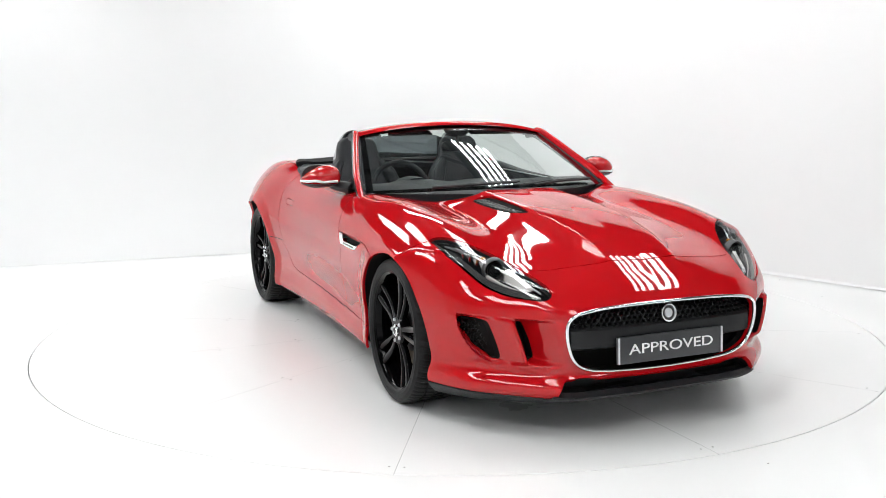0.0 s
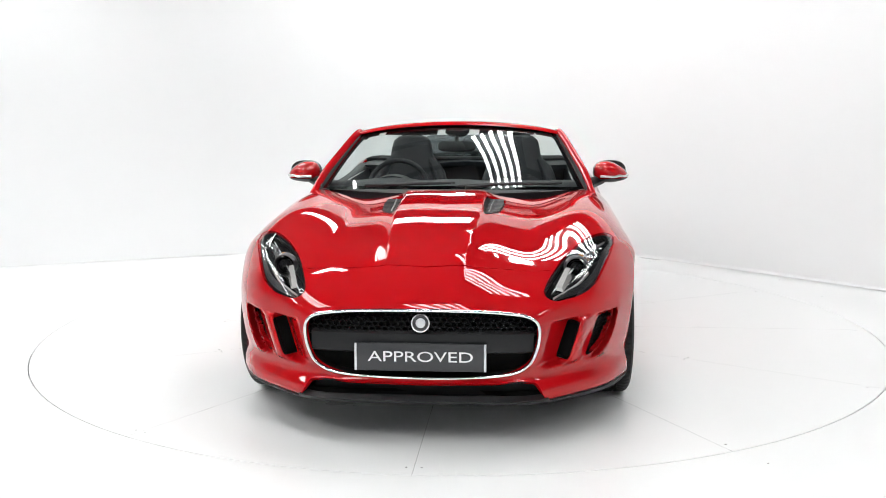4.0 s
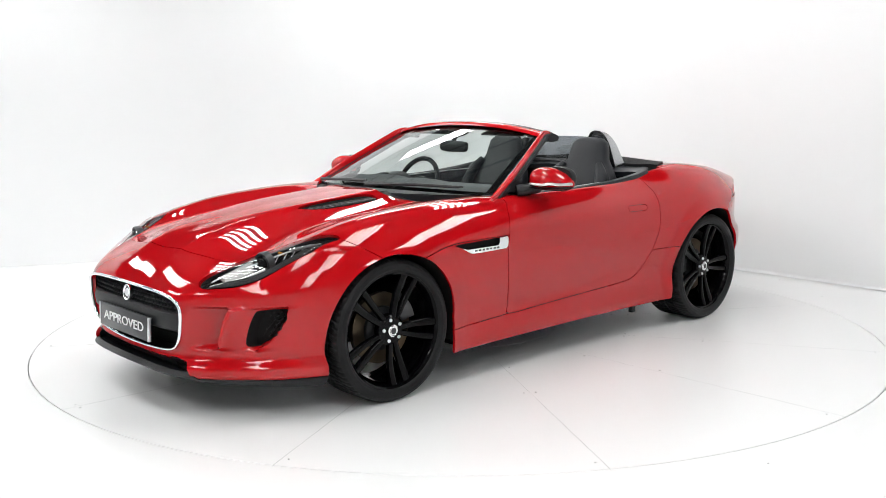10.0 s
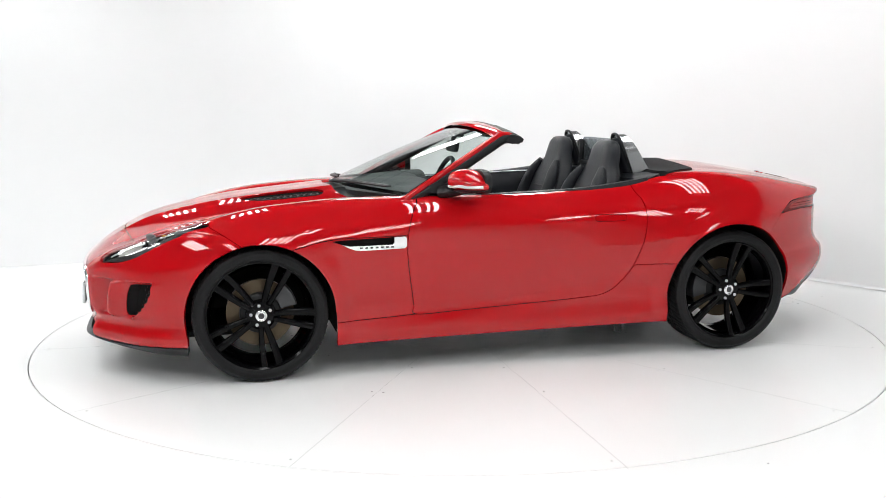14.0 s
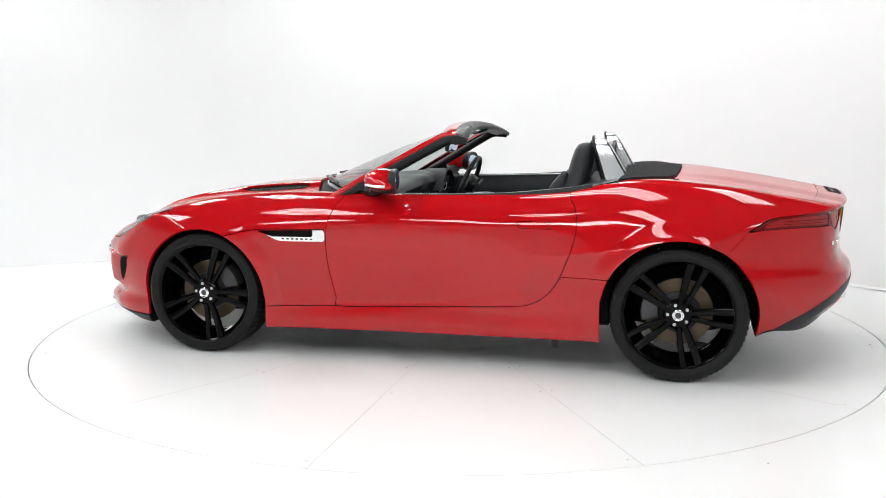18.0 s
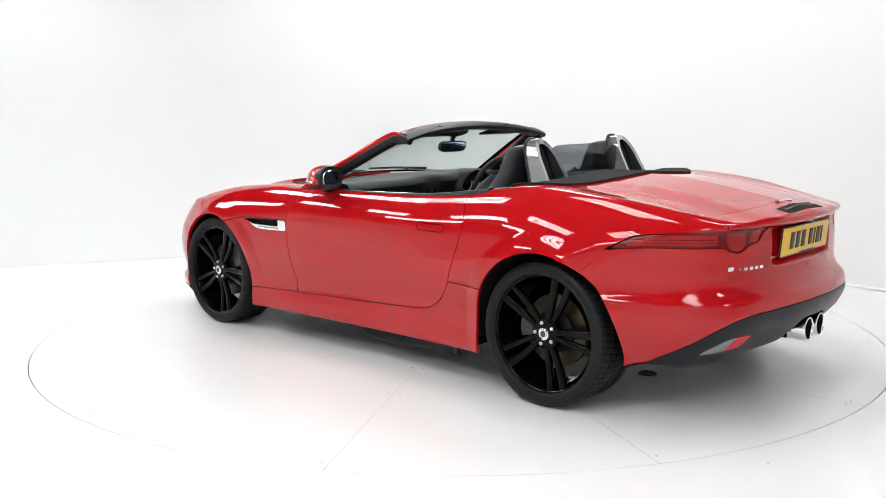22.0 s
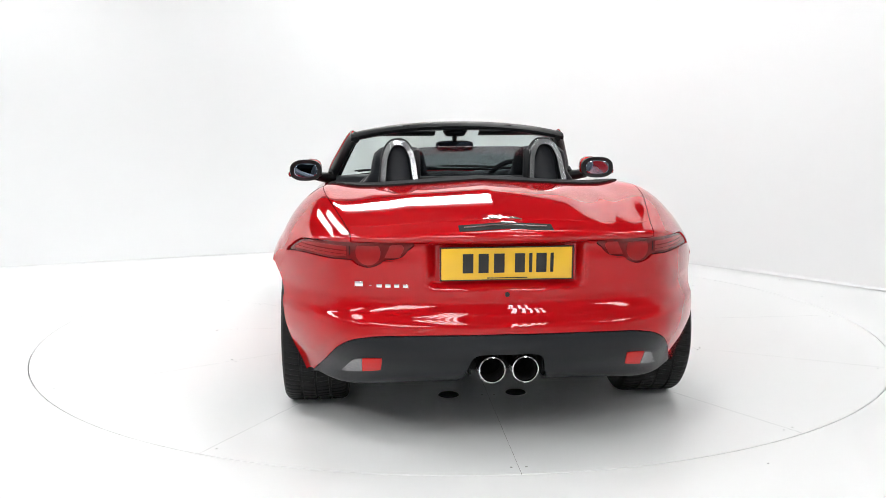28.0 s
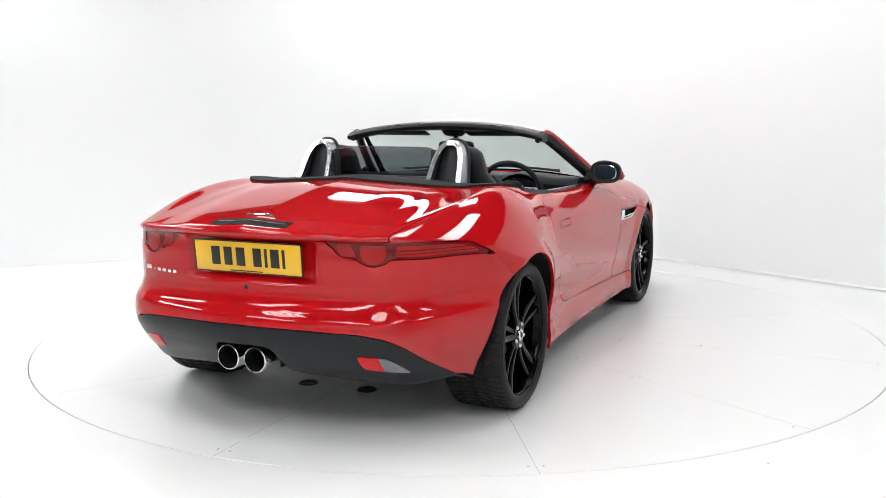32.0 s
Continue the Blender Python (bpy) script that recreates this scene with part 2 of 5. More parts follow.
joint = .00022
for k in range(12):
    a0 = math.radians(30 * k)
    part("deck_panel", deck_panel(.62, RING_R - .003, a0 + joint, a0 + math.radians(30) - joint, 17), FLOOR_WHITE, turntable)
part("deck_centre", loft([np.stack([r * np.cos(np.linspace(0, 2 * math.pi, 64, endpoint=False)), r * np.sin(np.linspace(0, 2 * math.pi, 64, endpoint=False)), np.full(64, z)], 1)
                          for r, z in ((.617, -.06), (.618, -.002), (.616, 0), (.01, 0))]), FLOOR_WHITE, turntable)
dots = []
rng = random.Random(5)
for k in range(12):
    a = math.radians(30 * k)
    for r in (1.06, 1.52, 2.46):
        for s in (-1, 1):
            if rng.random() < .75:
                q = moved(lathe([(0, .0012), (rng.uniform(.003, .0055), .0010), (.006, -.001)], 8), Matrix.Rotation(radians(-90), 4, "Y"))
                dots.append(moved(q, Matrix.Translation((r * math.cos(a) - s * .03 * math.sin(a), r * math.sin(a) + s * .03 * math.cos(a), 0))))
tagged(part("deck_screw", join(*dots), SCUFF, turntable, "small dark screw heads"), kind="stuff")
for x, y in ((.19, 1.50), (-.14, 1.49)):
    part("floor_eye", moved(lathe([(0, .0006), (.036, .001), (.045, .004), (.05, 0)], 28), pose(x, y, 0, 0, -90, 0)), BLACK_PLASTIC, turntable, "black recessed floor eye")
dots = []
for k in range(70):
    a, r = rng.uniform(0, 2 * math.pi), rng.uniform(2.6, 4.2)
    q = moved(lathe([(0, .0012), (rng.uniform(.002, .005), .0010), (.0055, -.001)], 8), Matrix.Rotation(radians(-90), 4, "Y"))
    dots.append(moved(q, Matrix.Translation((r * math.cos(a), r * math.sin(a), 0))))
tagged(part("floor_specks", join(*dots), SCUFF, None, "small dark specks and screw heads on the white floor"), category="specks", kind="stuff")
slab("pit", [(RING[0] + 2.7 * math.cos(i * math.pi / 32), RING[1] + 2.7 * math.sin(i * math.pi / 32)) for i in range(64)], -.12, -.061, VOID,
     "dark pit under the turntable joint")
# ---- the car: x to its left, y to its tail, z up, middle of the wheelbase at the origin ----
car = thing("sports_car", "glossy red open-top two-seat roadster with black wheels", "car")

# ---- body surface: smooth intersection of top, side, front, rear and under fields ----
def curve(*pairs):
    """A smooth function through (position, value) pairs, level beyond its ends."""
    px = np.array(pairs[0::2], float)
    pv = np.array(pairs[1::2], float)
    slope = np.diff(pv) / np.diff(px)
    d = np.zeros_like(pv)
    d[0], d[-1] = slope[0], slope[-1]
    for i in range(1, len(pv) - 1):
        a, b = px[i] - px[i - 1], px[i + 1] - px[i]
        d[i] = (slope[i - 1] * b + slope[i] * a) / (a + b)

    def at(q):
        q = np.clip(np.asarray(q, float), px[0], px[-1])
        i = np.clip(np.searchsorted(px, q, side="right") - 1, 0, len(px) - 2)
        h = px[i + 1] - px[i]
        t = (q - px[i]) / h
        return ((1 + 2 * t) * (1 - t) ** 2 * pv[i] + t * (1 - t) ** 2 * h * d[i]
                + t * t * (3 - 2 * t) * pv[i + 1] - t * t * (1 - t) * h * d[i + 1])
    return at


def spline(*pairs):
    """As curve, with no jump in its curvature: for large forms whose gloss must flow."""
    px, pv = np.array(pairs[0::2], float), np.array(pairs[1::2], float)
    n, h = len(px), np.diff(px)
    a, r = np.eye(n), np.zeros(n)
    for i in range(1, n - 1):
        a[i, i - 1:i + 2] = h[i - 1], 2 * (h[i - 1] + h[i]), h[i]
        r[i] = 6 * ((pv[i + 1] - pv[i]) / h[i] - (pv[i] - pv[i - 1]) / h[i - 1])
    m = np.linalg.solve(a, r)

    def at(q):
        q = np.clip(np.asarray(q, float), px[0], px[-1])
        i = np.clip(np.searchsorted(px, q, side="right") - 1, 0, n - 2)
        u, w, d = px[i + 1] - q, q - px[i], h[i]
        return (m[i] * u ** 3 + m[i + 1] * w ** 3) / (6 * d) + (pv[i] / d - m[i] * d / 6) * u + (pv[i + 1] / d - m[i + 1] * d / 6) * w
    return at


def smax(a, b, k):
    h = np.maximum(k - np.abs(a - b), 0) / k
    return np.maximum(a, b) + h * h * k / 4


def bump(q, centre, half):
    """A smooth hill of height 1."""
    t = np.clip(np.abs(q - centre) / half, 0, 1)
    return (1 - t * t) ** 2


Z_MID = spline(-2.3, 0.5383, -2.2, 0.6041, -2.1, 0.6661, -2, 0.7203, -1.87, 0.7744, -1.685, 0.8246, -1.5, 0.8597, -1.32, 0.8849, -1.14, 0.9029, -0.925, 0.9235, -0.75, 0.9371, -0.4, 0.9466, 0.2, 0.9536, 0.7, 0.9906, 0.92, 1.019, 1.06, 1.033, 1.18, 1.037, 1.3, 1.034, 1.57, 1.007, 1.8, 0.9706, 1.98, 0.9382, 2.1, 0.9137, 2.3, 0.869)
DROP_FRONT = spline(0, 0, 0.15, 0.0001, 0.3, 0.0136, 0.45, 0.036, 0.6, 0.0417, 0.7, 0.0328, 0.8, 0.039, 0.88, 0.0816, 0.96, 0.1612, 1.05, 0.281)
DROP_REAR = spline(0, 0, 0.2, 0.0119, 0.4, 0.0239, 0.6, 0.0284, 0.7, 0.0234, 0.76, 0.0294, 0.82, 0.0515, 0.88, 0.0956, 0.96, 0.1906, 1.05, 0.3298)
WIDE = spline(-2.3, 0.705, -2.1, 0.7882, -1.9, 0.8586, -1.68, 0.9112, -1.45, 0.9376, -1.25, 0.9422, -1, 0.9361, -0.6, 0.9218, -0.2, 0.9098, 0.2, 0.9054, 0.55, 0.9147, 0.8, 0.9328, 1, 0.9534, 1.2, 0.973, 1.4, 0.9811, 1.6, 0.968, 1.8, 0.9311, 2, 0.8729, 2.15, 0.8166, 2.3, 0.7535)
Z_WIDE = spline(-2.3, .5, -1.5, .6, -.6, .64, .3, .62, .8, .64, 1.2, .68, 1.5, .62, 1.8, .54, 2.2, .48)
TUCK_UP = spline(0, 0, 0.08, -0.0066, 0.15, -0.0039, 0.22, 0.0145, 0.28, 0.0472, 0.33, 0.0878, 0.4, 0.1626, 0.5, 0.2908)
TUCK_LOW = curve(0, 0, .1, .004, .2, .018, .28, .032, .35, .036, .42, .032, .5, .04, .6, .07)
NOSE = curve(.10, -2.08, .16, -2.13, .205, -2.215, .235, -2.22, .29, -2.180, .36, -2.203, .43, -2.219, .5, -2.222, .57, -2.210, .64, -2.160, .75, -2.056)
NOSE_PLAN = spline(0, 0, 0.2, 0.0033, 0.35, 0.0129, 0.45, 0.0355, 0.55, 0.0973, 0.65, 0.1852, 0.75, 0.2828, 0.83, 0.4022, 0.9, 0.5613, 0.96, 0.7297)
TAIL = curve(.12, 2.0, .236, 2.055, .294, 2.102, .392, 2.190, .45, 2.222, .505, 2.226, .545, 2.214, .575, 2.185, .61, 2.166, .68, 2.160, .78, 2.160, .845, 2.161, .875, 2.186, .91, 2.186, 1.0, 2.186)
TAIL_PLAN = spline(0, 0, 0.2, 0.0117, 0.4, 0.0469, 0.55, 0.0854, 0.68, 0.1674, 0.78, 0.2946, 0.86, 0.4361, 0.92, 0.5637, 0.97, 0.6795)
UNDER = curve(-2.3, .21, -2.1, .165, -1.9, .15, -1.7, .148, -.9, .160, .9, .178, 1.65, .20, 1.7, .235, 1.95, .245, 2.1, .30, 2.3, .36)


WING = spline(-2.15, 0, -2, 0.0002, -1.85, 0.0019, -1.7, 0.0078, -1.5, 0.0247, -1.3, 0.0384, -1.1, 0.0398, -0.9, 0.0352, -0.7, 0.0238, -0.45, 0)     # crest of the front wing, at y
HAUNCH = spline(0.5, 0, 0.8, -0.0003, 1, -0.0015, 1.2, -0.0026, 1.4, -0.001, 1.6, 0.0029, 1.8, 0.0036, 2, 0.0057, 2.2, 0.0121)                                           # crest of the rear wing, at y
TUCK_REAR = spline(0, 0, 0.08, 0.0203, 0.15, 0.041, 0.22, 0.0731, 0.28, 0.1135, 0.33, 0.1531, 0.4, 0.2111, 0.5, 0.2975)
SIDE_CREASE = curve(-.9, .30, -.5, .312, -.1, .345, .3, .39, .55, .418, .75, .405, .95, .36)       # z at y, line low on the door
RAMP_IN = curve(-.17, 0, -.14, .004, -.10, .038, -.055, .078, -.040, .076, -.008, 0, .2, 0)         # depth beside the slot, from the fin's edge
MESH_OUT = curve(.33, .70, .35, .725, .38, .752, .42, .774, .46, .789, .50, .797, .53, .80)              # x at z, outer end of the meshed intake
RAMP_OUT = curve(-.02, 0, .0, 0, .008, .005, .07, .082, .10, .094, .3, .094)                          # depth of the hollow round the meshed intake


def top_z(x, y):
    """Height of the bonnet, the sills of the cockpit and the rear deck."""
    back = step(y, -.4, .8)
    z = Z_MID(y) - (1 - back) * DROP_FRONT(x) - back * DROP_REAR(x)
    # raised centre of the bonnet between two sharp ridges that open towards the screen, crested wings beside it
    q = np.maximum(x - (.165 + .042 * step(y, -2.1, -1.3)), 0)
    grow = step(y, -2.12, -1.85) * (1 - step(y, -.75, -.4))
    z = z + grow * (.012 - .030 * (1 - np.exp(-q / .05))) + WING(y) * bump(x, .68, .24) + HAUNCH(y) * bump(x, .70, .22)
    # hollow along the deck beside the raised middle of the boot lid
    return z - .012 * step(y, 1.15, 1.5) * bump(x, .66, .16) + .010 * step(y, 1.2, 1.6) * (1 - step(x, .32, .52))


def side_x(y, z):
    """Half the width of the body."""
    q = z - Z_WIDE(y)
    back = step(y, .2, 1.0)
    over = np.maximum(q, 0)
    x = WIDE(y) - (1 - back) * TUCK_UP(over) - back * TUCK_REAR(over) - TUCK_LOW(np.maximum(-q, 0)) * (1 - step(y, 1.1, 1.45))
    # flared lips round the wheels
    for wy, wz, rad, out in ((-1.311, .335, .40, .012), (1.311, .335, .40, .017)):
        r = np.sqrt((y - wy) ** 2 + (z - wz) ** 2)
        x = x + out * bump(r, rad - .01, .10)
    # hollow low on the door and the flare of the sill under it
    mid = step(y, -.85, -.3) * (1 - step(y, .75, 1.0))
    crease = SIDE_CREASE(y)
    q = step(z, crease - .075, crease + .012) * (1 - step(z, crease - .01, crease + .22))
    x = x - .011 * mid * q + .008 * mid * bump(z, .235, .10)
    return x


def body_field(x, y, z):
    x = np.abs(x)
    # two hollows, one towards the slot, one towards the mesh, with an upright fin between them
    u = x - .600 - (z - .334) * .31
    shut = 1 - step(x - MESH_OUT(z), .003, .024)
    hollow = (RAMP_IN(u) + RAMP_OUT(u) * shut) * step(z, .318, .348) * (1 - step(z, .510, .526))
    front = NOSE(z) + NOSE_PLAN(x) + hollow - y
    rear = y - TAIL(z) + TAIL_PLAN(x) + .034 * (1 - step(x, .275, .33)) * step(z, .668, .70) * (1 - step(z, .850, .858))
    f = smax(z - top_z(x, y), x - side_x(y, z), .09)
    f = smax(f, front, .05)
    f = smax(f, rear, .03)
    return smax(f, UNDER(y) - z, .02)


def gradient(p):
    e = .0015
    x, y, z = p.T
    g = np.stack([body_field(x + e, y, z) - body_field(x - e, y, z), body_field(x, y + e, z) - body_field(x, y - e, z),
                  body_field(x, y, z + e) - body_field(x, y, z - e)], 1) / (2 * e)
    return g


def skin(h=.0125):
    """The left half of the body's skin: vertices, normals, triangles, from a grid of the body field."""
    nx, ny, nz = int(1.02 / h) + 2, int(4.66 / h), int(1.05 / h)
    xs, ys, zs = (np.arange(nx) - .5) * h, -2.33 + np.arange(ny) * h, .09 + np.arange(nz) * h
    f = body_field(xs[:, None, None], ys[None, :, None], zs[None, None, :])
    s = f < 0
    count = np.zeros((nx - 1, ny - 1, nz - 1), int)
    for a in (0, 1):
        for b in (0, 1):
            for c in (0, 1):
                count += s[a:nx - 1 + a, b:ny - 1 + b, c:nz - 1 + c]
    cell = np.argwhere((count > 0) & (count < 8))
    num = np.full(count.shape, -1)
    num[tuple(cell.T)] = np.arange(len(cell))
    total, hits = np.zeros((len(cell), 3)), np.zeros(len(cell))
    for axis in range(3):
        for b in (0, 1):
            for c in (0, 1):
                o = np.zeros(3, int)
                o[(axis + 1) % 3], o[(axis + 2) % 3] = b, c
                d = o.copy()
                d[axis] = 1
                f0, f1 = f[tuple((cell + o).T)], f[tuple((cell + d).T)]
                cut = (f0 < 0) != (f1 < 0)
                t = np.where(cut, f0 / np.where(cut, f0 - f1, 1), 0)
                q = o + t[:, None] * (d - o)
                total += np.where(cut[:, None], q, 0)
                hits += cut
    v = (cell + total / hits[:, None]) * h + (xs[0], ys[0], zs[0])
    quads = []
    for axis in range(3):
        b, c = (axis + 1) % 3, (axis + 2) % 3
        lo = [slice(None)] * 3
        hi = [slice(None)] * 3
        lo[axis], hi[axis] = slice(0, -1), slice(1, None)
        e = np.argwhere(s[tuple(lo)] != s[tuple(hi)])
        e = e[(e[:, b] > 0) & (e[:, c] > 0) & (e[:, b] < f.shape[b] - 1) & (e[:, c] < f.shape[c] - 1)]
        sign = s[tuple(e.T)]
        ids = []
        for db, dc in ((-1, -1), (0, -1), (0, 0), (-1, 0)):
            o = np.zeros(3, int)
            o[b], o[c] = db, dc
            ids.append(num[tuple((e + o).T)])
        q = np.stack(ids, 1)
        q[~sign] = q[~sign][:, ::-1]
        quads.append(q)
    q = np.concatenate(quads)
    q = q[(q >= 0).all(1)]
    middle = cell[:, 0] == 0
    v[middle, 0] = 0
    for _ in range(4):
        g = gradient(v)
        v = v - g * (body_field(*v.T) / np.maximum((g * g).sum(1), .2))[:, None] * .9
        v[middle, 0] = 0
    n = gradient(v)
    n[middle, 0] = 0
    n /= np.linalg.norm(n, axis=1, keepdims=True)
    d1 = np.linalg.norm(v[q[:, 0]] - v[q[:, 2]], axis=1)
    d2 = np.linalg.norm(v[q[:, 1]] - v[q[:, 3]], axis=1)
    short = d1 <= d2
    t = np.concatenate([q[short][:, [0, 1, 2]], q[short][:, [0, 2, 3]], q[~short][:, [0, 1, 3]], q[~short][:, [1, 2, 3]]])
    return v, n, t


def clip(m, g):
    """Keeps the part of the skin m where g, a value at each vertex, is below zero."""
    v, n, t = m
    inside = g < 0
    k = inside[t].sum(1)
    whole = t[k == 3]
    cut = t[(k == 1) | (k == 2)]
    if len(cut) == 0:
        return tidy(v, n, whole)
    alone = np.where(inside[cut].sum(1) == 1, True, False)
    lone = np.argmax(inside[cut] == alone[:, None], axis=1)
    r = np.arange(len(cut))
    a, b, c = cut[r, lone], cut[r, (lone + 1) % 3], cut[r, (lone + 2) % 3]
    e = np.concatenate([np.stack([a, b], 1), np.stack([a, c], 1)])
    key, back = np.unique(np.sort(e, 1), axis=0, return_inverse=True)
    back = back.ravel()
    g0, g1 = g[key[:, 0]], g[key[:, 1]]
    w = (g0 / (g0 - g1))[:, None]
    nv = v[key[:, 0]] * (1 - w) + v[key[:, 1]] * w
    nn = n[key[:, 0]] * (1 - w) + n[key[:, 1]] * w
    nn /= np.linalg.norm(nn, axis=1, keepdims=True)
    ab, ac = back[:len(cut)] + len(v), back[len(cut):] + len(v)
    one = np.stack([a, ab, ac], 1)[alone]
    two = ~alone
    t1, t2 = np.stack([ab, b, c], 1)[two], np.stack([ab, c, ac], 1)[two]
    return tidy(np.concatenate([v, nv]), np.concatenate([n, nn]), np.concatenate([whole, one, t1, t2]))


def tidy(v, n, t):
    used, back = np.unique(t.ravel(), return_inverse=True)
    return v[used], n[used], back.reshape(-1, 3)


def outline2(points, n=90, sharp=False):
    """A closed outline in two coordinates; returns a function of signed distance, below zero inside."""
    line = np.asarray(points, float) if sharp else smooth_line(points, n, True)
    nxt = np.roll(line, -1, 0)

    low, high = line.min(0) - .06, line.max(0) + .06

    def at(a, b):
        near = (a > low[0]) & (a < high[0]) & (b > low[1]) & (b < high[1])
        full = np.ones(len(a))
        full[near] = exact(a[near], b[near])
        return full

    def exact(a, b):
        q = np.stack([a, b], 1)
        best = np.full(len(q), 1e9)
        odd = np.zeros(len(q), bool)
        for p0, p1 in zip(line, nxt):
            d = p1 - p0
            w = q - p0
            t = np.clip(w @ d / max(d @ d, 1e-12), 0, 1)
            best = np.minimum(best, ((w - t[:, None] * d) ** 2).sum(1))
            cross = (p0[1] > q[:, 1]) != (p1[1] > q[:, 1])
            if p0[1] != p1[1]:
                odd ^= cross & (q[:, 0] < p0[0] + (q[:, 1] - p0[1]) * d[0] / d[1])
        return np.sqrt(best) * np.where(odd, -1, 1)
    at.line = line
    return at


def rim_edges(t):
    e = np.concatenate([t[:, [0, 1]], t[:, [1, 2]], t[:, [2, 0]]])
    key, first, cnt = np.unique(np.sort(e, 1), axis=0, return_index=True, return_counts=True)
    return e[first[cnt == 1]]


def panel(name, m, mat, parent, label="", depth=.014, both=False, offset=0.0, side=1):
    """A body panel from a piece of skin, its rim turned inwards. both: with its mirror image in one mesh; side=-1: the mirror image."""
    v, n, t = m
    v = v + n * offset
    e = rim_edges(t)
    e = e[~((np.abs(v[e[:, 0], 0]) < 1e-5) & (np.abs(v[e[:, 1], 0]) < 1e-5))]
    a, b = v[e[:, 0]], v[e[:, 1]]
    round_in = .0025
    a1, b1 = a - n[e[:, 0]] * depth, b - n[e[:, 1]] * depth
    fn = np.cross(b - a, n[e[:, 0]])
    fn /= np.maximum(np.linalg.norm(fn, axis=1, keepdims=True), 1e-9)
    k = len(v)
    m4 = len(e)
    vv = np.concatenate([v, a, b, b1, a1])
    nn = np.concatenate([n, fn, fn, fn, fn])
    i = np.arange(m4)
    faces = [tuple(q) for q in t.tolist()] + list(zip((k + m4 + i).tolist(), (k + i).tolist(), (k + 3 * m4 + i).tolist(), (k + 2 * m4 + i).tolist()))
    if side < 0 or both:
        mv, mn, mf = vv * (-1, 1, 1), nn * (-1, 1, 1), [tuple(reversed(q)) for q in faces]
        if both:
            faces = faces + [tuple(j + len(vv) for j in q) for q in mf]
            vv, nn = np.concatenate([vv, mv]), np.concatenate([nn, mn])
        else:
            vv, nn, faces = mv, mn, mf
    return part(name, (vv, faces), mat, parent, label, normals=nn)


def on_body(p, axis, sign):
    """Moves points onto the skin along an axis, coming from outside (sign +1: from the axis's far end)."""
    p = np.array(p, float)
    lo, hi = {0: (0, 1.15), 1: (-2.45, 2.45), 2: (.1, 1.2)}[axis]
    grid = np.linspace(hi, lo, 260) if sign > 0 else np.linspace(lo, hi, 260)
    q = np.repeat(p[:, None, :], len(grid), 1)
    q[:, :, axis] = grid
    inside = body_field(q[..., 0], q[..., 1], q[..., 2]) < 0
    i = np.maximum(inside.argmax(1), 1)
    a, b = grid[i - 1], grid[i]
    for _ in range(14):
        mid = (a + b) / 2
        p[:, axis] = mid
        ins = body_field(*p.T) < 0
        b, a = np.where(ins, mid, b), np.where(ins, a, mid)
    p[:, axis] = (a + b) / 2
    return p


# outlines of openings and joints, each in the two coordinates named
HEADLIGHT = outline2([(0.5, -2.085), (0.505, -2.045), (0.522, -1.99), (0.572, -1.845), (0.605, -1.775), (0.663, -1.675), (0.73, -1.6), (0.785, -1.555), (0.806, -1.548), (0.818, -1.556), (0.816, -1.6), (0.811, -1.66), (0.776, -1.77), (0.735, -1.875), (0.7, -1.935), (0.64, -2.008), (0.56, -2.083), (0.52, -2.1)])          # x, y
GRILLE = outline2([(0, .577), (.25, .573), (.38, .562), (.45, .543), (.478, .50), (.470, .42), (.435, .348), (.36, .308), (.2, .294), (0, .290),
                   (-.2, .294), (-.36, .308), (-.435, .348), (-.470, .42), (-.478, .50), (-.45, .543), (-.38, .562), (-.25, .573)], 140)      # x, z
INTAKE = outline2([(.722, .495), (.733, .507), (.768, .510), (.790, .505), (.798, .49), (.789, .455), (.772, .415), (.748, .376), (.715, .347), (.686, .341), (.677, .352), (.694, .41)])  # x, z
SLOT = outline2([(.646, .495), (.638, .502), (.604, .502), (.595, .493), (.570, .42), (.552, .355), (.558, .345), (.592, .345), (.603, .358), (.623, .42)])      # x, z
LOWER = outline2([(0, .268), (.3, .272), (.44, .272), (.475, .262), (.50, .215), (.49, .205), (.3, .195), (0, .192), (-.3, .195), (-.49, .205),
                  (-.5, .215), (-.475, .262), (-.44, .272), (-.3, .272)])      # x, z
SIDE_VENT = outline2([(-0.955, 0.713), (-0.9, 0.717), (-0.6, 0.724), (-0.566, 0.724), (-0.564, 0.666), (-0.6, 0.661), (-0.8, 0.659), (-0.855, 0.671), (-0.905, 0.696)])  # y, z
BONNET_VENT = outline2([(0.218, -1.36), (0.25, -1.34), (0.292, -1.24), (0.312, -1.05), (0.31, -0.93), (0.235, -0.92), (0.214, -1.1)])  # x, y
DOOR = outline2([(-.47, 1.2), (-.478, .93), (-.515, .85), (-.548, .76), (-.557, .66), (-.55, .55), (-.535, .45), (-.518, .35), (-.505, .302), (-.25, .308),
                 (.15, .325), (.45, .342), (.56, .36), (.64, .41), (.70, .485), (.745, .585), (.782, .69), (.796, .785), (.782, .87), (.748, .94), (.735, 1.2)], 160)  # y, z
TAIL_LAMP = outline2([(0.9, 0.77), (0.848, 0.822), (0.8, 0.84), (0.7, 0.85), (0.55, 0.854), (0.372, 0.856), (0.39, 0.826), (0.412, 0.803), (0.44, 0.793), (0.482, 0.787), (0.507, 0.769), (0.546, 0.757), (0.59, 0.766), (0.621, 0.785), (0.7, 0.782), (0.8, 0.784), (0.87, 0.778)])      # x, z
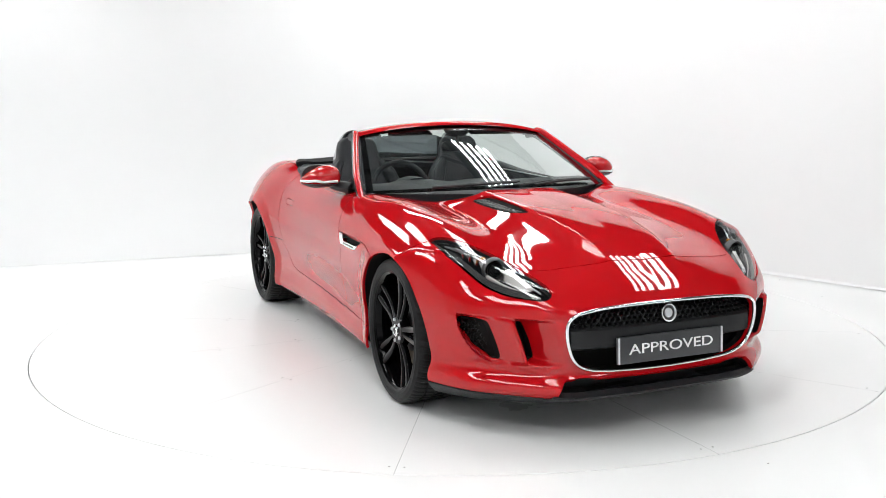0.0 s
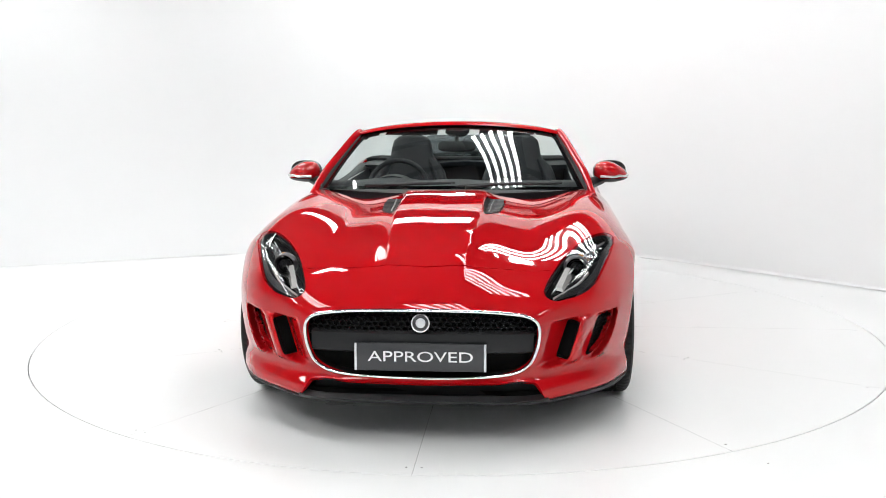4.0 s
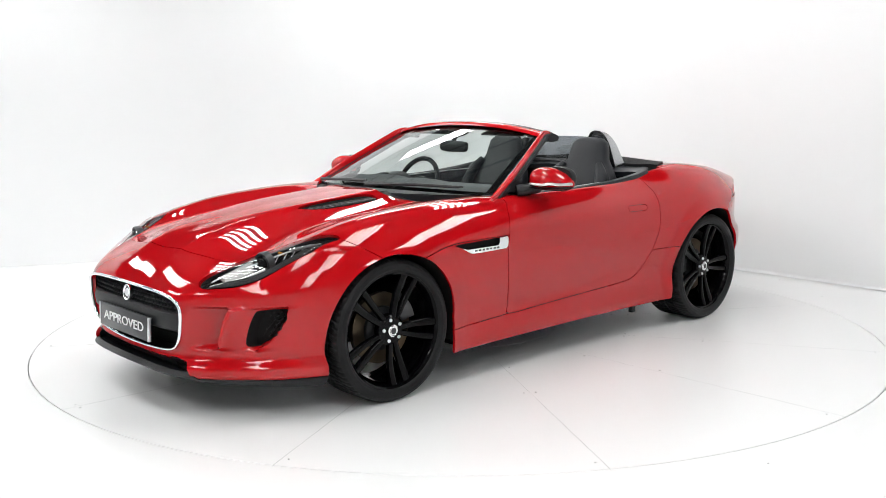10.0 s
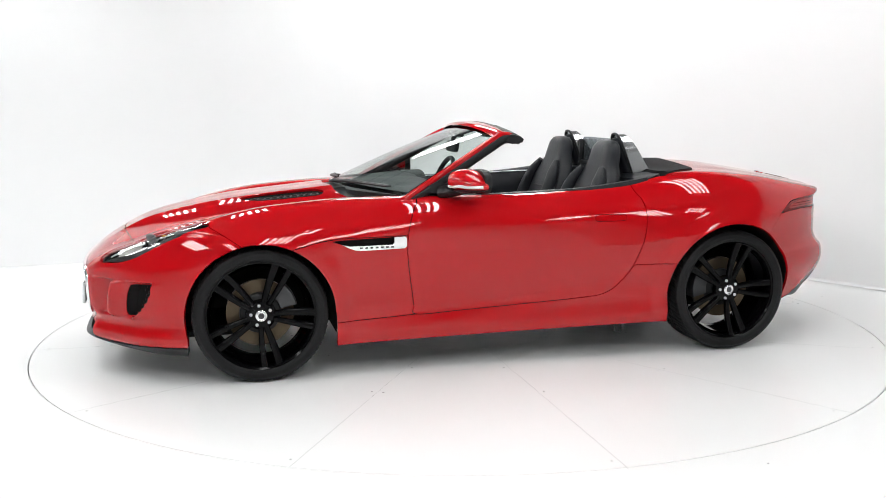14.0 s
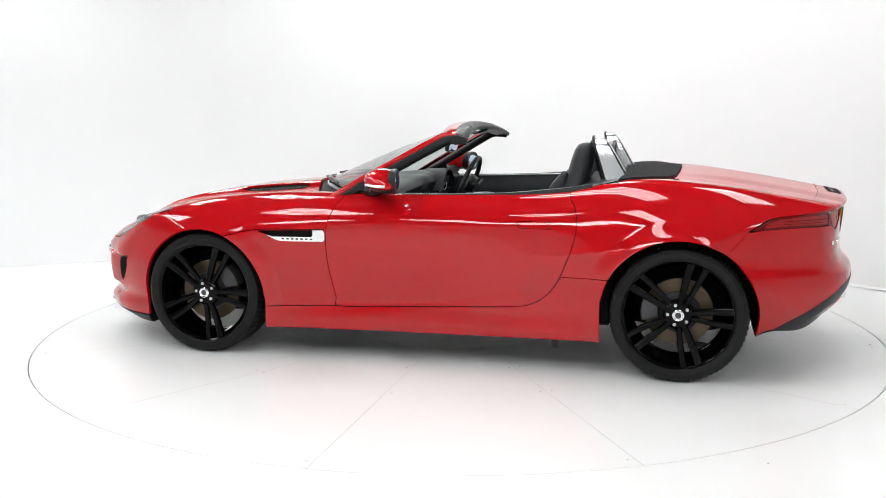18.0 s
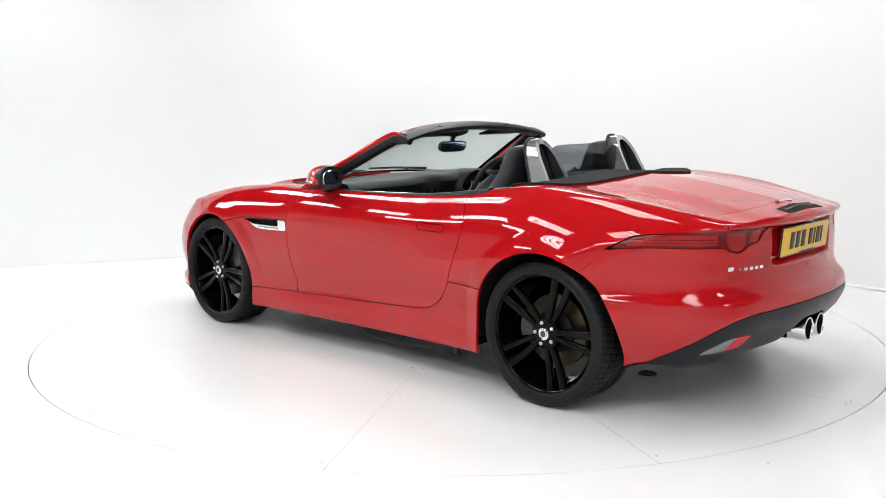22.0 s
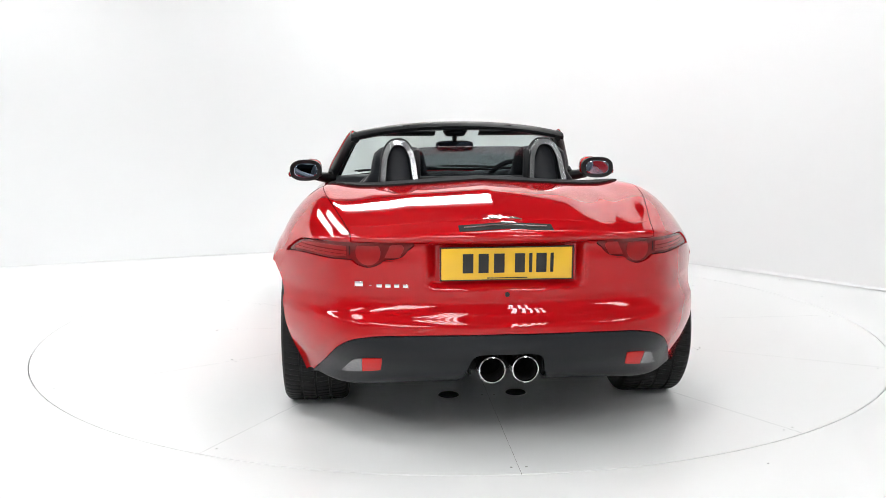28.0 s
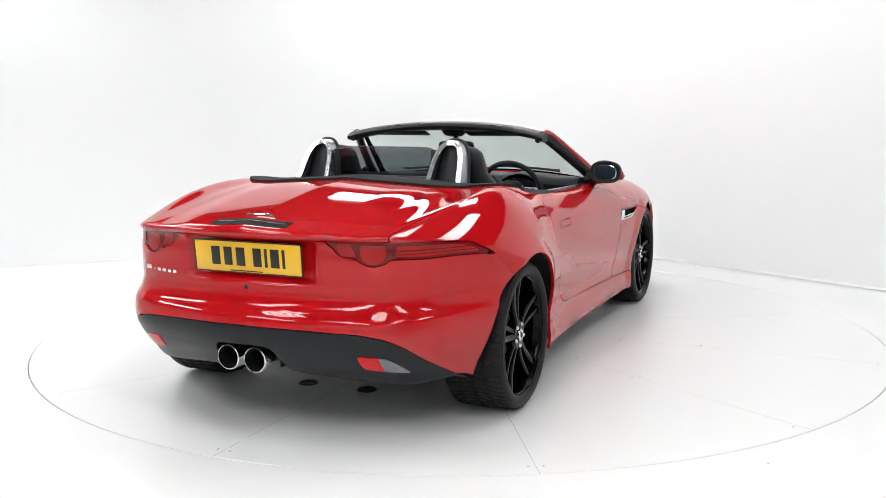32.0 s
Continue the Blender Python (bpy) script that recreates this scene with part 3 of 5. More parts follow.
COCKPIT = outline2([(0, -.88), (.3, -.83), (.5, -.745), (.65, -.64), (.745, -.53), (.772, -.40), (.782, 0), (.782, .45), (.775, .75), (.735, .90), (.675, .975), (.6, .99), (.3, .99),
                    (0, .99), (-.3, .99), (-.6, .99), (-.675, .975), (-.735, .90), (-.775, .75), (-.782, .45), (-.782, 0), (-.772, -.4), (-.745, -.53), (-.65, -.64), (-.5, -.745), (-.3, -.83)], 150)  # x, y
BOOT_EDGE = curve(1.0, .752, 1.3, .748, 1.47, .728, 1.78, .668, 1.9, .642, 2.03, .618, 2.3, .60)       # x at y
TONNEAU = curve(0, 1.30, .3, 1.29, .5, 1.262, .61, 1.215, .68, 1.14, .72, 1.05, .74, .985, .755, .90, .768, .70, .80, .5, .9, .4)                # y at x
NOSE_CUT = curve(0, -2.008, .2, -1.992, .35, -1.963, .5, -1.932, .7, -1.85, .9, -1.7)                # y at x
DIFFUSER = curve(0, .506, .4, .497, .56, .485, .63, .463, .686, .417, .73, .35, .77, .29, .81, .225)      # z at x
WING_CUT = curve(-1.56, .80, -1.48, .755, -1.38, .69, -1.3, .64)                                      # z at y
VENT_LINE = curve(-1.20, .665, -1.10, .692, -1.02, .710, -.94, .721, -.75, .726, -.55, .728)          # z at y
LOW_LINE = curve(0, .270, .3, .273, .44, .273, .472, .262, .492, .215, .51, .197, .7, .196, .85, .196)      # z at x, lower edge of the red nose
GAP = .0021


def arch(y, z, grow=0.0):
    f = np.sqrt((y + 1.311) ** 2 + (z - .335) ** 2) - .378 - grow
    r = np.sqrt((y - 1.311) ** 2 + (z - .335) ** 2) - .393 - grow
    # the openings run straight down at their ends
    f = np.minimum(f, np.maximum(np.abs(y + 1.302) - .374 - grow, z - .335))
    r = np.minimum(r, np.maximum(np.abs(y - 1.306) - .386 - grow, z - .335))
    return np.minimum(f, r)


SKIN = skin(.0125)


def keep(m, *fields):
    """Clips a skin by functions of x, y, z, one after the other."""
    for fn in fields:
        m = clip(m, fn(*m[0].T))
    return m


def out(fn, ok=None):
    return lambda x, y, z: -fn(x, y, z)


def f_cockpit(x, y, z): return np.where(z > .7, COCKPIT(x, y), 1)
def f_headlight(x, y, z): return np.where((z > .56) & (y < -1.4), HEADLIGHT(x, y), 1)
def f_grille(x, y, z): return np.where(y < -1.8, GRILLE(x, z), 1)
def f_intake(x, y, z): return np.where(y < -1.7, INTAKE(x, z), 1)
def f_slot(x, y, z): return np.where(y < -1.7, SLOT(x, z), 1)
def f_lower(x, y, z): return np.where((y < -1.95), LOWER(x, z), 1)
def f_vent(x, y, z): return np.where(x > .6, SIDE_VENT(y, z), 1)
def f_bvent(x, y, z): return np.where(z > .7, BONNET_VENT(x, y), 1)
def f_door(x, y, z): return np.where(x > .5, DOOR(y, z), 1)
def f_lamp(x, y, z): return np.where(y > 1.4, TAIL_LAMP(x, z), 1)
def f_arch(x, y, z): return np.where(x > .4, arch(y, z), 1)
def f_tonneau(x, y, z): return np.where((z > .7) & (y > .5) & (x < .80), y - TONNEAU(x), 1)


def less(fn, shift=0.0): return lambda x, y, z: fn(x, y, z) + shift
def more(fn, shift=0.0): return lambda x, y, z: -fn(x, y, z) + shift


LAMP_MID = curve(-2.15, .49, -2.11, .515, -1.9, .66, -1.7, .75, -1.56, .802)                            # x at y, inside the headlight


def f_front(x, y, z):                                             # below zero: front bumper; above: bonnet
    outer = np.where(y < -1.56, LAMP_MID(y) - x, z - WING_CUT(y))
    side = np.where(x < .53, y - NOSE_CUT(x), np.where(y > -1.3, 1, outer))
    return np.where((z < .5) & (y < -1.6), -1, side)
def f_diff(x, y, z): return np.where(y > 1.6, z - DIFFUSER(x), 1)
def f_sill(x, y, z):                                              # below zero: sill
    line = np.interp(y, [-.95, -.506, -.25, .15, .45, .56, .64, .70, .722, 1.1], [.285, .302, .308, .325, .342, .36, .41, .485, .515, .515])
    return np.maximum(z - line, np.abs(y - .0) - 1.1)
def f_boot(x, y, z): return np.maximum(np.maximum(x - BOOT_EDGE(y), .858 - z), TONNEAU(x) - y)
def f_wingline(x, y, z): return z - VENT_LINE(y)
def f_tailseam(x, y, z):                                          # below zero: rear bumper
    return np.maximum(np.where(x > .87, np.maximum(1.50 + (.775 - z) * -.9 + .135 - y, z - .783), z - .783 - .075 * (x < .45)), 1.3 - y)


HOLES = [more(f_arch), more(f_cockpit)]
shell = keep(SKIN, *HOLES)
base = keep(shell, lambda x, y, z: UNDER(y) + np.where(np.abs(y) < 1.0, .006, .012) - z)
g = GAP
bonnet = keep(base, more(f_headlight, g), more(f_front, g), lambda x, y, z: y + .3, more(f_door, g), more(f_bvent),
              lambda x, y, z: np.where(y > -1.31, VENT_LINE(y) - z + g, -1))
panel("bonnet", bonnet, PAINT, car, "red clamshell bonnet with raised centre and two black vents", both=True)
rest = keep(base, more(f_door, g))
front = keep(base, lambda x, y, z: y + 1.2, more(f_grille), more(f_intake), more(f_slot), more(f_headlight, g), lambda x, y, z: LOW_LINE(x) - z)
nose = keep(front, less(f_front, g), more(f_lower))
front_bumper = panel("front_bumper", nose, PAINT, car, "red front bumper with side intakes", both=True, depth=.018)
wing = keep(rest, lambda x, y, z: np.maximum(y + .50, -y - 1.15), lambda x, y, z: .4 - x, less(f_wingline, g), more(f_vent), lambda x, y, z: -f_sill(x, y, z) + g)
sill = keep(base, less(f_sill, g), more(f_door, g), lambda x, y, z: .4 - x)
HANDLE = outline2([(.490, .778), (.497, .792), (.515, .796), (.655, .795), (.672, .790), (.677, .777), (.670, .764), (.65, .760), (.515, .761), (.497, .765)], 60)


def f_handle(x, y, z): return np.where(x > .5, HANDLE(y, z), 1)


door = keep(base, less(f_door, g), more(f_handle, .0016))
handle = keep(base, less(f_handle, .0016))
tail = keep(base, lambda x, y, z: .5 - y, more(f_door, g), lambda x, y, z: -f_sill(x, y, z) + g, more(f_lamp, g), more(f_tonneau, g))
boot = keep(tail, less(f_boot, g), lambda x, y, z: .982 - y)
quarter = keep(tail, lambda x, y, z: -f_boot(x, y, z) + g, lambda x, y, z: -f_tailseam(x, y, z) + .0007)
rear = keep(tail, less(f_tailseam, .0007), lambda x, y, z: -f_boot(x, y, z) + g, more(f_diff, g))
PIPE_BAY = outline2([(0, .420), (.09, .420), (.135, .405), (.155, .35), (.175, .20), (0, .10), (-.175, .20), (-.155, .35), (-.135, .405), (-.09, .420)], 60)


def f_bay(x, y, z): return np.where(y > 1.6, PIPE_BAY(x, z), 1)


diffuser = keep(shell, lambda x, y, z: 1.6 - y, less(f_diff, g), more(f_bay))
boot_cut = curve(0, 2.02, .3, 2.01, .55, 1.965, .7, 1.94)                                                 # y at x, joint of the tail spoiler
boot_lid = panel("boot_lid", keep(boot, lambda x, y, z: y - boot_cut(x) + .001), PAINT, car, "red boot lid with raised middle", both=True)
panel("tail_spoiler", keep(boot, lambda x, y, z: boot_cut(x) - y + .001), PAINT, car, "red retractable tail spoiler with a sharp edge", both=True)
rear_bumper = panel("rear_bumper", rear, PAINT, car, "red rear bumper", both=True)
panel("rear_diffuser", diffuser, GREY_PLASTIC, rear_bumper, "dark grey plastic rear diffuser", both=True)
splitter = keep(shell, lambda x, y, z: y + 1.25, lambda x, y, z: z - np.where(x < .52, .208, .194))
panel("splitter", splitter, BLACK_PLASTIC, front_bumper, "black plastic front splitter", both=True, depth=.03, offset=.006)
doors = {}
for side in (1, -1):
    panel("front_wing", wing, PAINT, car, "red lower front wing behind the wheel", side=side)
    panel("sill", sill, PAINT, car, "red side sill", side=side)
    doors[side] = panel("door", door, PAINT, car, "red door with flush handle", side=side, depth=.03)
    panel("door_handle", handle, PAINT, doors[side], "flush red door handle", side=side, depth=.006)
    panel("rear_wing", quarter, PAINT, car, "red muscular rear wing", side=side)
# dark structure under the panels
under = keep((SKIN[0] - SKIN[1] * .03, SKIN[1], SKIN[2]), more(lambda x, y, z: np.where(x > .4, arch(y, z, .05), 1)), more(f_cockpit, -.0), more(f_headlight), more(f_lamp),
             more(f_grille), more(f_intake), more(f_slot), more(f_lower), more(f_bay),
             lambda x, y, z: np.minimum(np.minimum(.16 - np.abs(x - .69), .13 - np.abs(z - .42)), -1.7 - y))
panel("inner_body", under, VOID, car, "dark inner structure", both=True, depth=.02)
panel("tonneau", keep(base, less(f_tonneau, g), lambda x, y, z: .99 - y), FABRIC, car, "black fabric folded roof cover", both=True, offset=.010, depth=.03)


# ---- wheels ----
def tyre_geo(half):
    prof = [(.276, half - .016), (.285, half - .005), (.299, half), (.318, half - .002), (.333, half - .012), (.340, half - .024), (.343, half - .036)]
    for k in (-.5, 0, .5):
        c = -k * (half - .03) * 1.1
        prof += [(.343, c + .006), (.336, c + .005), (.336, c - .005), (.343, c - .006)]
    prof += [(.343, -half + .036), (.340, -half + .024), (.333, -half + .012), (.318, -half + .002), (.299, -half), (.285, -half + .005), (.276, -half + .016)]
    v, f = lathe(prof, 420)
    v = np.array(v)
    n = len(prof)
    a = np.arange(len(v)) // n
    r = np.hypot(v[:, 1], v[:, 2])
    groove = ((a % 6) < 2) & (r > .3365)
    shrink = np.where(groove, (r - .0035) / r, 1)
    v[:, 1] *= shrink
    v[:, 2] *= shrink
    # cross grooves lean with the tread
    lean = np.where(r > .325, (np.abs(v[:, 0]) / half) * .09, 0)
    c, s = np.cos(lean), np.sin(lean)
    return np.stack([v[:, 0], v[:, 1] * c - v[:, 2] * s, v[:, 1] * s + v[:, 2] * c], 1), f


def spoke_geo(turn, width0, width1, lean, face0, face1):
    """A blade from hub to rim; lean: degrees that its outer end is turned from its foot."""
    rings = []
    for i in range(9):
        t = i / 8
        r = .045 + t * .230
        a = radians(turn + lean * (1.5 - .5 * t))
        w = (width0 + (width1 - width0) * t) / 2
        face = face0 + (face1 - face0) * t - .012 * math.sin(math.pi * t)
        q = rounded(w, .016, 3.2, 16)
        c, s = math.cos(a), math.sin(a)
        rings.append([(face - .016 + y, r * c - x * s, r * s + x * c) for x, y in q])
    return loft(rings)


def wheel(half, face, tag, grip):
    rim = part("wheel", lathe([(.268, face + .008), (.276, face + .014), (.283, half - .010), (.281, half - .015), (.272, face + .008), (.266, face - .006), (.250, .02), (.240, -.06), (.246, -.10), (.268, -half + .012),
                               (.262, -half + .012), (.234, -.06), (.240, .0), (.25, face - .02)], 96), BLACK_GLOSS, car, tag)
    part("tyre", tyre_geo(half), RUBBER, rim, "black low-profile tyre with grooved tread", 22)
    for k in range(5):
        turn = 72 * k + 75
        part("spoke", spoke_geo(turn, .028, .046, 7.5, face, face + .006), BLACK_GLOSS, rim)
        part("spoke", spoke_geo(turn, .024, .038, -8.5, face - .003, face + .004), BLACK_GLOSS, rim)
        a = radians(turn + 36)
        part("wheel_bolt", moved(lathe([(.0, face + .006), (.006, face + .006), (.0085, face + .003), (.0085, face - .02)], 12), Matrix.Translation((0, .052 * math.cos(a), .052 * math.sin(a)))), SILVER, rim, "silver wheel bolt")
    part("hub", lathe([(.0, face + .001), (.062, face - .002), (.074, face - .012), (.078, face - .04), (.05, face - .06)], 40), BLACK_GLOSS, rim)
    part("hub_cap", lathe([(.0, face + .010), (.020, face + .009), (.0215, face + .006), (.025, face + .008), (.029, face + .006), (.030, face - .002)], 32), CHROME, rim, "chrome hub cap")
    part("cap_centre", lathe([(.0, face + .0115), (.013, face + .0110), (.016, face + .009)], 24), IRON, rim, "plain grey cap centre")
    part("brake_disc", lathe([(.105, .015), (.172, .015), (.172, -.012), (.105, -.012)], 64), STEEL, rim, "steel brake disc")
    part("disc_bell", lathe([(.0, .045), (.07, .045), (.104, .030), (.108, .012)], 32), BLACK_PLASTIC, rim)
    q = []
    for i in range(9):
        a = radians(grip + 40 * i / 8)
        q.append([(x, r * math.cos(a), r * math.sin(a)) for r, x in ((.105, .045), (.185, .045), (.192, .03), (.192, -.03), (.105, -.03))])
    part("brake_caliper", loft(q), IRON, rim, "grey brake caliper")
    return rim


FRONT_TAG, REAR_TAG = "gloss black ten-spoke front wheel", "gloss black ten-spoke rear wheel"
wheel_f = wheel(.1275, .098, FRONT_TAG, 22)
wheel_r = wheel(.1475, .110, REAR_TAG, 160)
wheel_f.matrix_basis = pose(.792, -1.311, .343, -10)
wheel_r.matrix_basis = pose(.792, 1.311, .343, -5)
copy_thing(wheel_f, pose(-.792, -1.311, .343, 0, 0, 180))
copy_thing(wheel_r, pose(-.792, 1.311, .343, 20, 0, 180))


def arch_liner(cy, rad):
    a = [radians(d) for d in range(-13 if cy > 0 else -15, 195, 7)]
    at = np.array([(0, cy + (rad + .004) * math.cos(t), max(.24, .335 + (rad + .004) * math.sin(t))) for t in a])
    lip = on_body(at, 0, 1)[:, 0] - .016
    rings = [[(e if x is None else x, cy + rad * math.cos(t), .335 + rad * math.sin(t)) for t, e in zip(a, lip)] for x in (None, .62, .45)]
    rings.append([(.45, cy + .02 * math.cos(t), .335 + .02 * math.sin(t)) for t in a])
    return loft(rings, False, False)


for cy, rad in ((-1.311, .392), (1.311, .402)):
    for flip in (False, True):
        geo = arch_liner(cy, rad)
        part("wheel_housing", flipped(geo) if flip else geo, VOID, car, "black wheel arch liner")


# ---- lamps, grille and outer details ----
def front_y(x, z):
    return on_body(np.stack([np.abs(x), np.full_like(np.asarray(x, float), 0), z], 1), 1, -1)[:, 1]


def rear_y(x, z):
    return on_body(np.stack([np.abs(x), np.full_like(np.asarray(x, float), 0), z], 1), 1, 1)[:, 1]


def sheet(name, m, mat, parent, label="", offset=0.0, side=1):
    """A piece of skin as a bare sheet with a short rim."""
    return panel(name, m, mat, parent, label, depth=.003, offset=offset, side=side)


lamp_skin = keep(SKIN, less(f_headlight, .003))
bucket_skin = keep(SKIN, less(f_headlight, -.004))
tail_skin = keep(SKIN, less(f_lamp, .001))
LAMP_AT = np.array([.640, -1.850, .694])


def surface_line(points, axis, sign, n=40, lift=0.0, closed=False):
    """A smooth line laid on the skin, pushed out by lift."""
    q = on_body(smooth_line(points, n, closed), axis, sign)
    gr = gradient(q)
    return q + lift * gr / np.linalg.norm(gr, axis=1, keepdims=True)


def headlight(side):
    root = sheet("headlight", bucket_skin, LAMP_BED, car, "swept headlight with clear cover", -.125, side)
    put = (lambda geo: geo) if side > 0 else flipped
    v, n, t = bucket_skin
    e = rim_edges(t)
    k = len(e)
    a, b = v[e[:, 0]] - n[e[:, 0]] * .002, v[e[:, 1]] - n[e[:, 1]] * .002
    a1, b1 = v[e[:, 0]] - n[e[:, 0]] * .127, v[e[:, 1]] - n[e[:, 1]] * .127
    i = np.arange(k)
    wall = (np.concatenate([a, b, b1, a1]), list(zip(i.tolist(), (i + k).tolist(), (i + 2 * k).tolist(), (i + 3 * k).tolist())))
    part("housing", put(wall), GREY_PLASTIC, root, "dark lamp housing", 180)
    # black bezel round the inside of the cover, wider along the outer edge
    bezel = keep(SKIN, less(f_headlight, .004), lambda x, y, z: -(HEADLIGHT(x, y) + np.where(x > LAMP_MID(y) + .02, .020, .005)))
    sheet("bezel", bezel, BLACK_PLASTIC, root, "dark grey lamp bezel", -.012, side)
    aim = pose(*LAMP_AT, 0, 0, 8) @ Matrix.Rotation(radians(-90), 4, "Z") @ Matrix.Rotation(radians(8), 4, "Y")
    part("lamp_ring", put(moved(lathe([(.052, -.030), (.053, -.004), (.050, .004), (.046, .003), (.043, -.004), (.041, -.04)], 40), aim)), IRON, root, "dark metal lamp ring")
    part("projector", put(moved(lathe([(.0, .020), (.012, .018), (.024, .010), (.032, -.004), (.036, -.03)], 40), aim)), BLACK_GLOSS, root, "round dark projector lens")
    part("lamp_ring", put(moved(lathe([(.0335, -.001), (.0355, .004), (.0375, -.003)], 40), aim)), CHROME, root)
    line = on_body(smooth_line([(.545, -2.075, .6), (.60, -2.02, .6), (.655, -1.955, .6), (.70, -1.88, .6)], 30), 2, 1)
    gr = gradient(line)
    gr /= np.linalg.norm(gr, axis=1, keepdims=True)
    part("light_blade", put(tube(line - gr * .026, np.linspace(.005, .009, 30), 8, False, .6)), CLEAR_LAMP, root, "bright running-light blade")
    # thin silver bar, partly standing in for the tubes' reflection on the cover
    line = on_body(smooth_line([(.535, -2.06, .6), (.60, -1.925, .6), (.66, -1.80, .6), (.735, -1.66, .6)], 30), 2, 1)
    gr = gradient(line)
    gr /= np.linalg.norm(gr, axis=1, keepdims=True)
    part("trim_strip", put(tube(line - gr * .022, .0035, 8, False, .6)), SILVER, root, "silver strip, partly a tube reflection")
    # pale reflector bowl before the projector, chrome fins behind it
    rings = []
    for i in range(9):
        t = i / 8
        rings.append([(.588 - .045 * t, -1.885 - .125 * t, .668 - .040 * t), (.618 - .040 * t, -1.885 - .120 * t, .655 - .036 * t), (.612 - .040 * t, -1.885 - .120 * t, .700 - .062 * t), (.592 - .045 * t, -1.885 - .125 * t, .704 - .060 * t)])
    part("reflector", put(loft(rings)), CLEAR_LAMP, root, "pale wedge-shaped reflector", 30)
    for i in range(4):
        x, y, z = .676 + .016 * i, -1.800 + .034 * i, .712 + .010 * i
        part("reflector_fin", put(moved(box(.030 - .003 * i, .007, .034, .002, (0, 0, 0), 1), pose(x, y, z, -30, -14, -28))), CHROME, root, "chrome lamp fin", 20)
    line = on_body(smooth_line([(.700, -1.735, .7), (.735, -1.69, .7), (.775, -1.625, .7)], 16), 2, 1) - (0, 0, .02)
    part("side_marker", put(tube(line, np.linspace(.010, .004, 16), 8, False, .7)), FOG_LENS, root, "dull side marker lens")
    part("indicator", put(moved(box(.018, .03, .012, .004), pose(.665, -1.768, .735, -20, 0, -25))), AMBER, root, "small amber indicator")
    cover = sheet("lens_cover", lamp_skin, LENS, root, "clear plastic lens cover", -.001, side)
    cover.visible_shadow = False


for side in (1, -1):
    headlight(side)

# tail lamps
for side in (1, -1):
    put = (lambda geo: geo) if side > 0 else flipped
    root = sheet("tail_lamp", tail_skin, RED_LAMP, car, "slim red tail lamp with round lower lobe", -.006, side)
    for low, high in ((.790, .802), (.805, .817), (.820, .835)):
        band = keep(tail_skin, less(f_lamp, .010), lambda x, y, z: np.maximum(z - high, low - z), lambda x, y, z: .635 - x)
        sheet("lamp_strip", band, LAMP_LIGHT, root, "", -.0045, side)
    lobe = keep(tail_skin, lambda x, y, z: np.hypot(x - .548, z - .814) - .050, lambda x, y, z: z - .840)
    sheet("lamp_lobe", lobe, LAMP_LIGHT, root, "round lower lamp lobe", -.0045, side)
    inner_lamp = keep(tail_skin, lambda x, y, z: np.maximum(np.abs(x - (.435 + (.83 - z) * .55)) - .030, np.maximum(z - .846, .797 - z)))
    sheet("lamp_strip", inner_lamp, LAMP_LIGHT, root, "", -.0045, side)
    seam = keep(tail_skin, lambda x, y, z: np.abs(x - .622) - .0018)
    sheet("lamp_joint", seam, VOID, root, "dark joint across the lamp", -.004, side)

# grille
gx = GRILLE.line
line = np.stack([gx[:, 0], front_y(gx[:, 0], gx[:, 1]), gx[:, 1]], 1)
grille = part("grille", tube(line + (0, -.004, 0), .0095, 8, True, .8, (0, 1, 0)), CHROME, front_bumper, "black honeycomb grille in a chrome surround", 180)
deep = line + (0, .085, 0)
part("grille_tray", join(loft([line + (0, .002, 0), deep], True, False), (deep, [tuple(range(len(deep)))])), VOID, front_bumper, "black grille recess", 30)


def honeycomb(inside, xs, zs, cell, lift, wide=.35):
    """Hexagon mesh on the nose, held inside an outline."""
    geos = []
    a = np.arange(6) * math.pi / 3 + math.pi / 6
    row = 0
    z = zs[0]
    while z < zs[1]:
        x = xs[0] + (row % 2) * cell * .866
        while x < xs[1]:
            if inside(np.array([x]), np.array([z]))[0] < -cell * .55:
                cx = x + cell * np.cos(a)
                cz = z + cell * .86 * np.sin(a)
                ix, iz = x + cell * .74 * np.cos(a), z + cell * .64 * np.sin(a)
                y0 = front_y(np.array([x]), np.array([z]))[0] + lift
                o = np.stack([cx, np.full(6, y0 + .004), cz], 1)
                i0 = np.stack([ix, np.full(6, y0), iz], 1)
                i1 = np.stack([ix, np.full(6, y0 + .02), iz], 1)
                geos.append(loft([o, i0, i1], True, False))
            x += cell * 1.732
        z += cell * 1.29
        row += 1
    return join(*geos)


tagged(part("grille_mesh", honeycomb(GRILLE, (-.47, .47), (.455, .575), .0155, .030), BLACK_PLASTIC, front_bumper, "black honeycomb grille mesh", 30), kind="stuff")
# the black blade across the grille that carries the plate
bx = np.linspace(-.455, .455, 25)
rings = []
for x in bx:
    y0 = front_y(np.array([x]), np.array([.44]))[0] + .004
    rings.append([(x, y0 + d, z) for d, z in ((.030, .395), (.012, .405), (.008, .44), (.014, .478), (.034, .492), (.06, .45))])
part("grille_blade", loft(rings), BLACK_PLASTIC, front_bumper, "black blade across the grille", 30)


